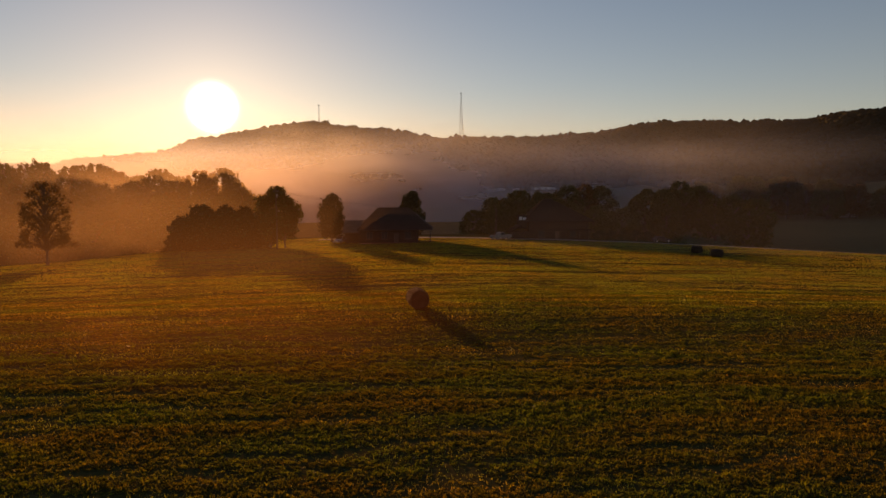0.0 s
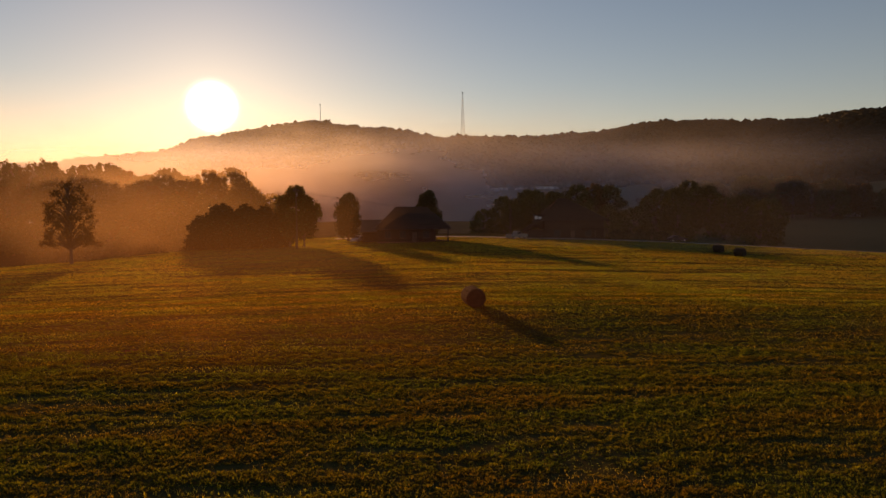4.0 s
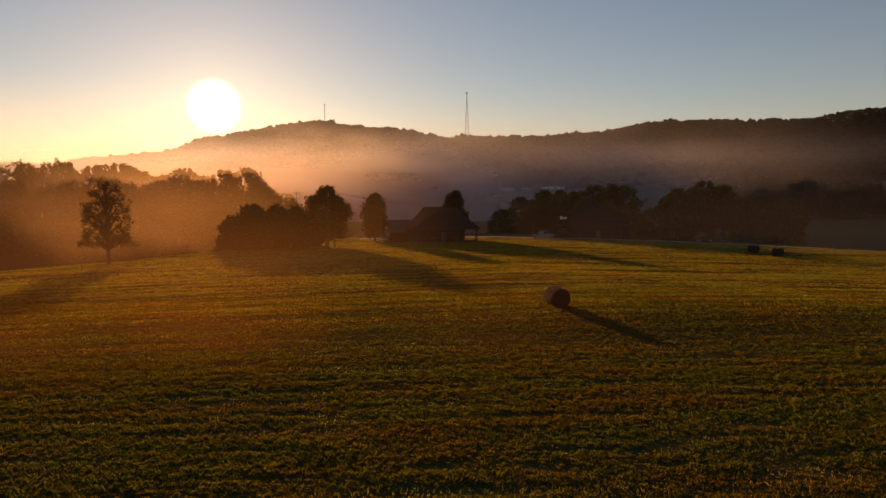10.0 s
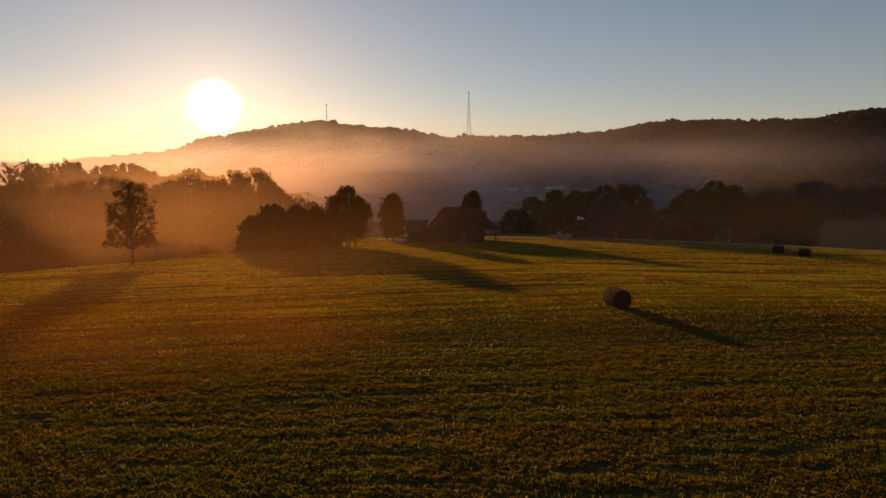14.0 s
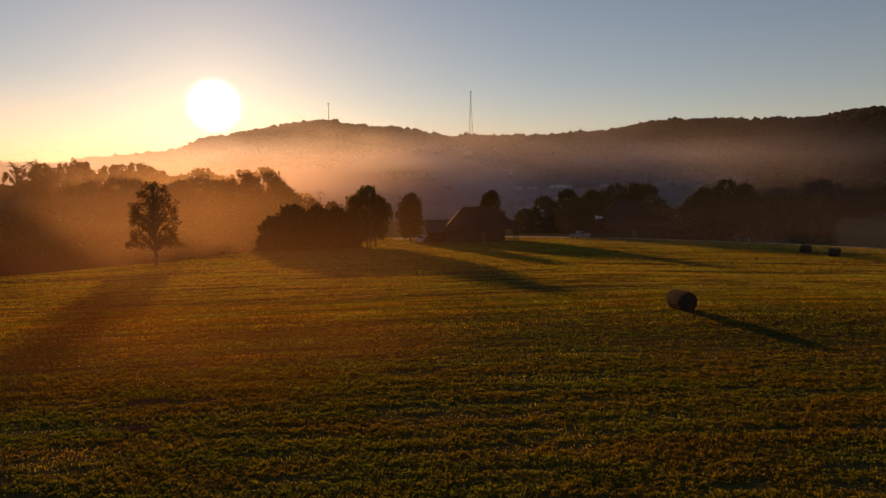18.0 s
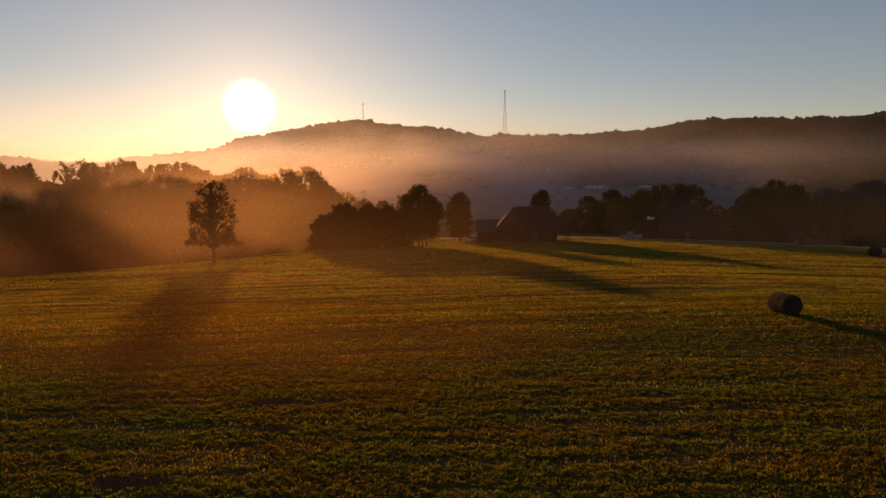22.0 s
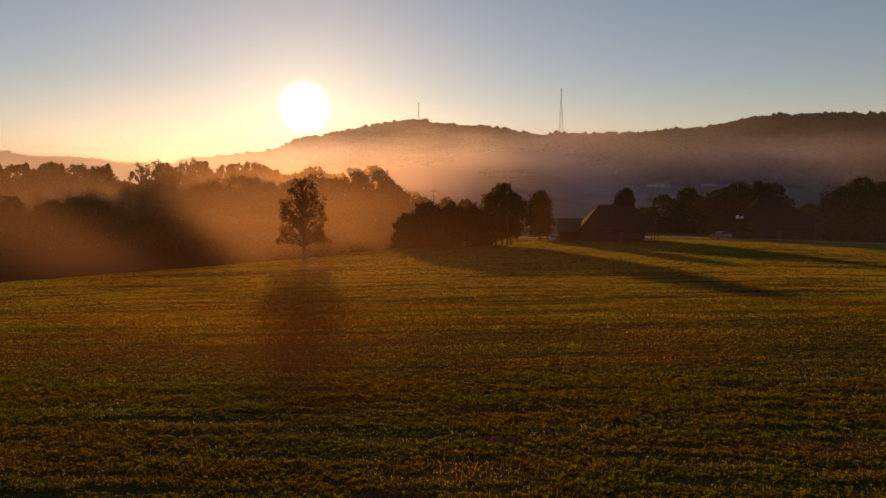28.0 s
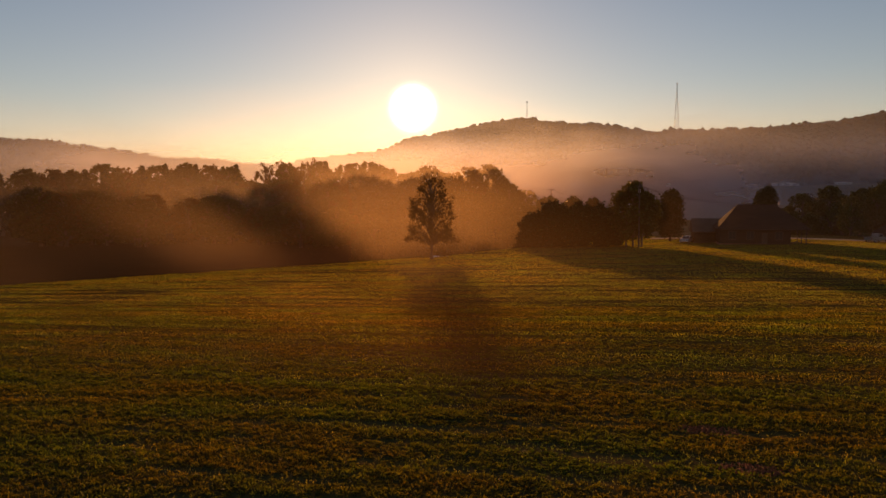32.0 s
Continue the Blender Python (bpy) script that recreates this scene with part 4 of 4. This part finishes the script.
def second_house():
    x0, x1, y0, y1 = 20.0, 36.5, 163.0, 173.0
    zb = min(gz1(24, 163), gz1(34, 163)) - 0.3
    root = thing("neighbour_house", 28, 168, zb)
    W = lambda x: x - 28
    D = lambda y: y - 168
    ev = 1.2 - zb
    holes = [(W(24.4), W(25.8), 1.0, 2.4), (W(28.4), W(29.5), 0.2, 2.3), (W(32.0), W(33.4), 1.0, 2.4)]
    part("front_wall", wall_with_holes(W(x0 + 2), W(x1), D(y0), D(y0 + 0.25), 0, ev, holes), SIDING, root)
    part("side_wall", boxed(W(x0 + 2), D(y0 + 0.25), 0, W(x0 + 2.25), D(y1), ev), SIDING, root)
    part("side_wall", boxed(W(x1 - 0.25), D(y0 + 0.25), 0, W(x1), D(y1), ev), SIDING, root)
    part("back_wall", boxed(W(x0 + 2.25), D(y1 - 0.25), 0, W(x1 - 0.25), D(y1), ev), SIDING, root)
    bm = hip_roof(bmesh.new(), W(20.9), D(y0 - 0.6), W(38.0), D(y1 + 0.6), ev, W(26.2), W(28.2), D(168.0), 6.6 - zb)
    part("roof", bm, SHINGLE_SHADED, root, "long dark hip roof")
    for a, b, c, d in (holes[0], holes[2]):
        window(root, a, b, c, d, D(y0))
    part("door", boxed(holes[1][0], D(y0 + 0.08), 0.2, holes[1][1], D(y0 + 0.14), 2.3), WOOD, root)
    # front-left annex with pale upper window
    part("annex_wall", boxed(W(17.5), D(161.5), 0, W(22.0), D(169.0), 2.3), SIDING, root)
    part("annex_roof", prism(bmesh.new(), [(W(17.0), 2.2), (W(19.8), 3.9), (W(22.6), 2.2), (W(22.6), 2.05), (W(19.8), 3.7), (W(17.0), 2.05)], D(161.0), D(169.5)), SHINGLE_SHADED, root)
    w = part("dormer", boxed(W(19.6), D(164.6), 3.0, W(21.8), D(167.0), 3.0 + 3.1), SIDING, root)
    part("pale_panel", boxed(W(19.8), D(164.5), 5.1, W(20.5), D(164.6), 5.9), WHITE_METAL, w, "white board catching the light")
    part("pale_panel", boxed(W(20.7), D(164.5), 5.1, W(21.5), D(164.6), 5.7), WHITE_METAL, w, "white board catching the light")
    part("dormer_roof", boxed(W(19.4), D(164.3), 6.1, W(22.0), D(167.2), 6.25), SHINGLE_SHADED, w)
    for x in (33.9, 36.1):
        part("porch_post", boxed(W(x), D(160.8), 0, W(x + 0.15), D(160.95), 2.6), TRIM, root)
    part("porch_roof", boxed(W(31.0), D(160.5), 2.6, W(36.6), D(163.2), 2.8), SHINGLE_SHADED, root)
    return tagged(root, "dark neighbour house with gabled roof among trees", "house")


second_house()


# ---------------------------------------------------------------- vehicles
def wheel(parent, x, y, r=0.38, w=0.24):
    bm = bmesh.new()
    bmesh.ops.create_cone(bm, cap_ends=True, segments=20, radius1=r, radius2=r, depth=w, matrix=Matrix.Translation((x, y, r)) @ Matrix.Rotation(math.pi / 2, 4, "X"))
    bmesh.ops.bevel(bm, geom=[e for e in bm.edges if abs(e.verts[0].co.y - e.verts[1].co.y) < 1e-4], offset=0.04, segments=2, affect="EDGES")
    t_ = part("wheel", bm, RUBBER, parent, "black tyre", smooth=False)
    bm = bmesh.new()
    bmesh.ops.create_cone(bm, cap_ends=True, segments=16, radius1=r * 0.62, radius2=r * 0.62, depth=w + 0.02, matrix=Matrix.Translation((x, y, r)) @ Matrix.Rotation(math.pi / 2, 4, "X"))
    part("rim", bm, STEEL, t_)


def pickup(x, y, turn, paint, label):
    root = thing("pickup_truck", x, y, gz1(x, y) + 0.01, turn)
    bm = prism(bmesh.new(), [(-2.7, 0.5), (2.65, 0.5), (2.75, 0.75), (2.7, 1.08), (1.35, 1.15), (0.95, 1.16), (-0.75, 1.16), (-2.7, 1.16)], -0.95, 0.95)
    bmesh.ops.bevel(bm, geom=bm.edges[:], offset=0.05, segments=2, affect="EDGES")
    body = part("body", bm, paint, root)
    bm = prism(bmesh.new(), [(1.0, 1.14), (0.45, 1.78), (-0.55, 1.8), (-0.8, 1.14)], -0.82, 0.82)
    bmesh.ops.bevel(bm, geom=bm.edges[:], offset=0.06, segments=2, affect="EDGES")
    cab = part("cab", bm, paint, root)
    for s in (-1, 1):
        bm = prism(bmesh.new(), [(0.72, 1.2), (0.32, 1.70), (-0.45, 1.70), (-0.6, 1.2)], s * 0.80, s * 0.835)
        part("side_window", bm, GLASS, cab)
        part("side_mirror", boxed(0.75, s * 0.9, 1.18, 0.9, s * 1.15, 1.36, bevel=0.02), CAR_DARK, cab)
        part("door_handle", boxed(-0.45, s * 0.955, 1.0, -0.25, s * 0.985, 1.04), CHROME, body)
        part("headlight", boxed(2.66, min(s * 0.6, s * 0.9), 0.82, 2.78, max(s * 0.6, s * 0.9), 1.02, bevel=0.02), GLASS, body)
        part("tail_light", boxed(-2.74, min(s * 0.8, s * 0.93), 0.75, -2.68, max(s * 0.8, s * 0.93), 1.1), BRICK, body)
        for wx in (-1.75, 1.75):
            wheel(root, wx, s * 0.85)
    bm = bmesh.new()
    w_ = [bm.verts.new(p) for p in ((0.98, -0.7, 1.2), (0.98, 0.7, 1.2), (0.5, 0.68, 1.74), (0.5, -0.68, 1.74))]
    bm.faces.new(w_)
    r = bmesh.ops.extrude_face_region(bm, geom=bm.faces[:])
    bmesh.ops.translate(bm, vec=(0.05, 0, 0.03), verts=[v for v in r["geom"] if isinstance(v, bmesh.types.BMVert)])
    part("windscreen", bm, GLASS, cab)
    part("grille", boxed(2.7, -0.55, 0.78, 2.8, 0.55, 1.04, bevel=0.02), CHROME, body)
    part("front_bumper", boxed(2.68, -0.95, 0.42, 2.88, 0.95, 0.64, bevel=0.04), CHROME, body)
    part("rear_bumper", boxed(-2.88, -0.95, 0.45, -2.68, 0.95, 0.64, bevel=0.04), CHROME, body)
    part("bed_floor", boxed(-2.6, -0.8, 1.165, -0.9, 0.8, 1.18), CAR_DARK, body)
    return tagged(root, label, "pickup")


pickup(14.6, 158.0, 36, CAR_GREY, "pale silver pickup truck parked on the gravel drive")


def car(name, x, y, turn, paint, label, s=1.0):
    root = thing(name, x, y, gz1(x, y) + 0.01, turn)
    bm = prism(bmesh.new(), [(-2.2, 0.35), (2.2, 0.35), (2.25, 0.7), (1.4, 0.88), (0.7, 0.95), (-1.5, 0.98), (-2.2, 0.85)], -0.88, 0.88)
    bmesh.ops.bevel(bm, geom=bm.edges[:], offset=0.07, segments=2, affect="EDGES")
    body = part("body", bm, paint, root)
    bm = prism(bmesh.new(), [(0.85, 0.93), (0.15, 1.42), (-1.0, 1.45), (-1.75, 0.95)], -0.74, 0.74)
    bmesh.ops.bevel(bm, geom=bm.edges[:], offset=0.07, segments=2, affect="EDGES")
    cab = part("cabin", bm, paint, root)
    for sd in (-1, 1):
        part("side_window", prism(bmesh.new(), [(0.6, 0.98), (0.1, 1.36), (-0.95, 1.38), (-1.4, 0.98)], sd * 0.73, sd * 0.76), GLASS, cab)
        part("headlight", boxed(2.17, min(sd * 0.5, sd * 0.8), 0.6, 2.27, max(sd * 0.5, sd * 0.8), 0.76, bevel=0.02), GLASS, body)
        for wx in (-1.4, 1.4):
            wheel(root, wx, sd * 0.80, 0.32, 0.2)
    part("windscreen", prism(bmesh.new(), [(0.82, 0.98), (0.87, 1.0), (0.22, 1.42), (0.17, 1.40)], -0.62, 0.62), GLASS, cab)
    return tagged(root, label, "car")


car("silver_car", -22.3, 152.0, 250, CAR_WHITE, "pale silver car half hidden behind the farmhouse wing")
car("dark_car", 52.6, 157.6, 4, CAR_DARK, "dark car parked on the lane behind the field")


def van(x, y, turn, label):
    root = thing("cargo_van", x, y, gz1(x, y) + 0.01, turn)
    bm = prism(bmesh.new(), [(-2.7, 0.4), (2.7, 0.4), (2.75, 1.0), (2.1, 1.3), (1.4, 2.45), (1.1, 2.6), (-2.7, 2.6)], -0.98, 0.98)
    bmesh.ops.bevel(bm, geom=bm.edges[:], offset=0.06, segments=2, affect="EDGES")
    body = part("body", bm, WHITE_METAL, root)
    part("windscreen", prism(bmesh.new(), [(2.08, 1.36), (2.13, 1.38), (1.52, 2.32), (1.47, 2.30)], -0.8, 0.8), GLASS, body)
    for sd in (-1, 1):
        part("side_window", prism(bmesh.new(), [(1.8, 1.4), (1.35, 2.15), (0.7, 2.15), (0.7, 1.4)], sd * 0.97, sd * 1.0), GLASS, body)
        part("headlight", boxed(2.68, min(sd * 0.6, sd * 0.9), 0.75, 2.78, max(sd * 0.6, sd * 0.9), 0.95), GLASS, body)
        for wx in (-1.7, 1.7):
            wheel(root, wx, sd * 0.88, 0.36, 0.22)
    return tagged(root, label, "van")


van(-77, 153.6, 170, "white cargo van parked down in the hollow")


# ---------------------------------------------------------------- lane, poles, wires
bm = bmesh.new()
lane = LANE
rows = []
for i in range(60):
    f = i / 59 * (len(lane) - 1)
    j = min(int(f), len(lane) - 2)
    x = lane[j][0] + (lane[j + 1][0] - lane[j][0]) * (f - j)
    y = lane[j][1] + (lane[j + 1][1] - lane[j][1]) * (f - j)
    rows.append([bm.verts.new((x, y + w, gz1(x, y + w) + 0.06)) for w in (-2.2, 0, 2.2)])
for a, b in zip(rows, rows[1:]):
    for j in range(2):
        bm.faces.new((a[j], b[j], b[j + 1], a[j + 1]))
tagged(part("road", bm, GRAVEL, smooth=True), "pale gravel lane along the field's far edge", "road", kind="structure")


def utility_pole(x, y, top, label, arm=1.2, turn=0.0):
    z = gz1(x, y)
    root = thing("utility_pole", x, y, z - 0.2, turn)
    part("pole", tube(bmesh.new(), [(0, 0, 0), (0, 0, top - z)], [0.17, 0.11], 10), WOOD, root)
    part("crossarm", boxed(-arm, -0.06, top - z - 0.75, arm, 0.06, top - z - 0.6), WOOD, root)
    for ix in (-arm + 0.15, 0.35, arm - 0.15):
        bm = bmesh.new()
        bmesh.ops.create_cone(bm, cap_ends=True, segments=8, radius1=0.07, radius2=0.04, depth=0.22, matrix=Matrix.Translation((ix, 0, top - z - 0.49)))
        part("insulator", bm, GLASS, root)
    bm = bmesh.new()
    bmesh.ops.create_cone(bm, cap_ends=True, segments=12, radius1=0.2, radius2=0.2, depth=0.7, matrix=Matrix.Translation((0.28, 0.15, top - z - 1.5)))
    part("transformer", bm, STEEL, root)
    return tagged(root, label, "utility pole", "poles of the power line")


utility_pole(-32.15, 132.9, 9.7, "wooden utility pole standing in the lawn tree", 0.75, 60)
utility_pole(119, 318, 8.6, "wooden utility pole behind the neighbour's trees")
utility_pole(-60, 238, 9.6, "wooden utility pole out in the misty valley")
bm = bmesh.new()
for k_ in range(3):
    for (xa, ya, za), (xb, yb, zb_) in ((((-32.15, 132.9, 9.1), (10, 215, 5.5))), ((10, 215, 5.5), (119, 318, 8.0)), ((-32.15, 132.9, 9.1), (-60, 238, 9.0))):
        pts = []
        for i in range(13):
            f = i / 12
            pts.append((xa + (xb - xa) * f + 0.5 * (k_ - 1), ya + (yb - ya) * f, za + (zb_ - za) * f - 4 * 2.2 * f * (1 - f) - 0.25 * k_))
        tube(bm, pts, [0.018] * 13, 4)
tagged(part("power_lines", bm, RUBBER), "thin dark sagging power lines", "cable")


# ---------------------------------------------------------------- masts on the ridge
def mast(name, az, r, z_foot, z_top, wide, label):
    x, y = -0.7 + r * math.sin(radians(az)), -1.3 + r * math.cos(radians(az))
    root = thing(name, x, y, z_foot)
    h = z_top - z_foot
    levels = 14
    bm = bmesh.new()
    for sx, sy in ((-1, -1), (1, -1), (1, 1), (-1, 1)):
        tube(bm, [(sx * wide, sy * wide, 0), (sx * wide * 0.06, sy * wide * 0.06, h)], [0.33, 0.26], 5)
    part("legs", bm, STEEL, root)
    bm = bmesh.new()
    for i in range(levels):
        f0, f1 = i / levels, (i + 1) / levels
        w0, w1 = wide * (1 - 0.94 * f0), wide * (1 - 0.94 * f1)
        for a, b in (((-1, -1), (1, -1)), ((1, -1), (1, 1)), ((1, 1), (-1, 1)), ((-1, 1), (-1, -1))):
            tube(bm, [(a[0] * w0, a[1] * w0, h * f0), (b[0] * w1, b[1] * w1, h * f1)], [0.2, 0.2], 4)
            tube(bm, [(a[0] * w1, a[1] * w1, h * f1), (b[0] * w1, b[1] * w1, h * f1)], [0.2, 0.2], 4)
    part("lattice", bm, STEEL, root)
    bm = bmesh.new()
    bmesh.ops.create_cone(bm, cap_ends=True, segments=12, radius1=2.2, radius2=2.2, depth=1.6, matrix=Matrix.Translation((0, 0, h)))
    part("antenna_ring", bm, STEEL, root)
    return tagged(root, label, "radio mast", "masts on the ridge")


R_ = RIDGE_R
mast("radio_mast", 2.2, R_, 8 + R_ * math.tan(radians(4.2)), 8 + R_ * math.tan(radians(8.33)), 5.2, "tall tapering steel lattice mast on the wooded ridge")
mast("radio_mast", -9.6, R_, 8 + R_ * math.tan(radians(5.6)), 8 + R_ * math.tan(radians(7.35)), 0.9, "slender steel mast on the hilltop")
mast("radio_mast", -8.85, R_, 8 + R_ * math.tan(radians(5.5)), 8 + R_ * math.tan(radians(6.15)), 0.7, "short antenna mast on the hilltop")


# ---------------------------------------------------------------- far buildings
def warehouse(x, y, w, d, h, label):
    z = gz1(x, y) - 0.3
    root = thing("warehouse", x, y, z)
    part("walls", boxed(-w / 2, -d / 2, 0, w / 2, d / 2, h), WHITE_METAL, root)
    part("roof", prism(bmesh.new(), [(-w / 2 - 0.4, h), (0, h + 0.7), (w / 2 + 0.4, h), (w / 2 + 0.4, h + 0.25), (0, h + 0.95), (-w / 2 - 0.4, h + 0.25)], -d / 2 - 0.4, d / 2 + 0.4), WHITE_METAL, root)
    for i in range(3):
        x_ = -w * 0.32 + w * 0.32 * i
        part("loading_door", boxed(x_ - 2, -d / 2 - 0.12, 0.3, x_ + 2, -d / 2 - 0.01, h - 0.5), STEEL, root)
    return tagged(root, label, "warehouse", "sheds in the valley")


for i, x in enumerate((-166, -128, -98, -60, -34, -4, 22, 50, 78, 104, 140, 196)):
    warehouse(x, math.sqrt(886 ** 2 - (x + 15) ** 2), (30, 12, 22, 9, 26, 14)[i % 6], 18, (2.6, 2.2, 3.0, 2.0)[i % 4], "low white metal shed far off in the valley")


STUCCO = plain("pale_stucco", (0.20, 0.20, 0.20), (0.30, 0.30, 0.29), 1.5, 0.9)


def cottage(x, y, w, label, h=2.8):
    z = gz1(x, y) - 0.2
    root = thing("cottage", x, y, z)
    part("walls", boxed(-w / 2, -3, 0, w / 2, 3, h), STUCCO, root)
    part("roof", prism(bmesh.new(), [(-w / 2 - 0.3, h), (0, h + 1.9), (w / 2 + 0.3, h), (w / 2 + 0.3, h + 0.15), (0, h + 2.1), (-w / 2 - 0.3, h + 0.15)], -3.4, 3.4), SHINGLE, root)
    for s in (-1, 1):
        window(root, s * w * 0.25 - 0.5, s * w * 0.25 + 0.5, 1.0, 2.2, -3.0)
    part("door", boxed(-0.45, -3.08, 0.05, 0.45, -3.005, 2.05), WOOD, root)
    return tagged(root, label, "house")


cottage(262, 428, 7, "small white cottage at the foot of dark trees")
cottage(33, 640, 8, "small pale house out in the valley")
cottage(-145, 236, 6, "pale cottage half lost in the misty hollow")
cottage(66, 232, 4, "small pale shed beside the lane", 2.2)

lamp = thing("yard_lamp", 24.5, 700, gz1(24.5, 700))
part("lamp_post", tube(bmesh.new(), [(0, 0, 0), (0, 0, 14)], [0.14, 0.08], 6), STEEL, lamp)
bm = bmesh.new()
bmesh.ops.create_icosphere(bm, subdivisions=1, radius=0.2, matrix=Matrix.Translation((0, -0.2, 14.2)))
part("lamp_head", bm, LAMP, lamp, "glowing white lamp head")
tagged(lamp, "tall yard lamp glowing far off in the valley", "lamp")

# clipped bush and hedge by the lane
t = tree("round_bush", 6.2, 7.4, 0.1, "dome", LEAF_DARK, 1600, 0.35, 61, clumps=40, clump=0.3, limbs=5)
plant(t, 101.5, 225, "dark rounded bush beyond the field", "bush")
for i in range(5):
    t = tree("hedge_bush", 2.4, 4.0, 0.05, "dome", LEAF_DARK, 700, 0.3, 70 + i, clumps=24, clump=0.34, limbs=4)
    plant(t, 38.5 + 3.0 * i, 159.5 + 0.3 * i, "low dark hedge bush beside the neighbour house", "bush", "hedge by the lane")


# ---------------------------------------------------------------- morning mist and sun glare
def mist(mat, dist, az0, az1, z0, z1, seed=0, follow=False, ends=0.3, straight=False):
    """A gauzy, gently folded sheet for fog and glare; follow: its top keeps just under the skyline."""
    n, m = 90, 8
    cx, cy = -15.0, 0.0
    V, F, fade = [], [], []
    for i in range(n + 1):
        deg = az0 + (az1 - az0) * i / n
        a = radians(deg)
        end = min(1.0, min(i, n - i) / (n * ends)) ** 1.5
        top = 8 + dist * math.tan(radians(float(np.interp(deg, RIDGE_AZ, RIDGE_EL)) + 0.12)) if follow else z1
        for j in range(m + 1):
            f = j / m
            r = dist if follow else dist + min(12.0, dist * 0.03) * math.sin(a * 9 + seed) + min(5.0, dist * 0.01) * math.sin(a * 23 + seed * 2 + j)
            V.append((cx + r * (math.tan(a) if straight else math.sin(a)), cy + r * (1 if straight else math.cos(a)), z0 + (top - z0) * f))
            fade.append(end * (min(1.0, (1 - f) / 0.6 + 0.7) if follow else 1.0))
    for i in range(n):
        for j in range(m):
            k_ = i * (m + 1) + j
            F.append((k_, k_ + m + 1, k_ + m + 2, k_ + 1))
    me = fast_mesh("veil_layer", V, F, [mat], None, True)
    at = me.attributes.new("fade", "FLOAT", "POINT")
    at.data.foreach_set("value", np.array(fade, dtype=np.float32))
    ob = new("veil_layer", me)
    return tagged(ob, "thin tinted sheet of sunlit morning mist and glare", "mist", "layers of morning mist", "stuff")


# haze colour put into the tints: bluish far off, golden to ember near
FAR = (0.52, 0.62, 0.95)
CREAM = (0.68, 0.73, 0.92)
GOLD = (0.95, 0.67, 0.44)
GLARE_EMBER = (1.0, 0.42, 0.16)
# its clear foot draws the ridge's shade in the haze as missing density
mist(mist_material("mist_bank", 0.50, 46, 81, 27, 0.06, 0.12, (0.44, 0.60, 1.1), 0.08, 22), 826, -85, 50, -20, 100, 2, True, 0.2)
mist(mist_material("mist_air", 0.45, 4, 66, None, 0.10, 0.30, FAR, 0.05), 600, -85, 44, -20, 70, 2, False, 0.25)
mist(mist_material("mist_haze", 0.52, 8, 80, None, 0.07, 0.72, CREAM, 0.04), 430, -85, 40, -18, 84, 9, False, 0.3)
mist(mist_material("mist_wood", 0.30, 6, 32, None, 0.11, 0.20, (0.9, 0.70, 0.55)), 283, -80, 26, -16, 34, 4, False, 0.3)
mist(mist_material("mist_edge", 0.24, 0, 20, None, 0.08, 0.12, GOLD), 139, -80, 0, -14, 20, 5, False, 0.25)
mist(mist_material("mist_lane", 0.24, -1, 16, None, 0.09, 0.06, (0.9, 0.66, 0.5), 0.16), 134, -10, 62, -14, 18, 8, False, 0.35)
# last two sheets are added for the lens's warm veiling glare sunward
mist(mist_material("mist_glare_field", 0.10, 1, 12, -0.5, 0.07, 0.03, GOLD), 54, -80, 66, 0, 14, 7)
mist(mist_material("mist_glare_near", 0.09, 1.5, 8.0, -0.6, 0.115, 0.0, GLARE_EMBER, 0.0, 3.6), 26, -78, 74, -0.6, 10, 3, False, 0.3, True)
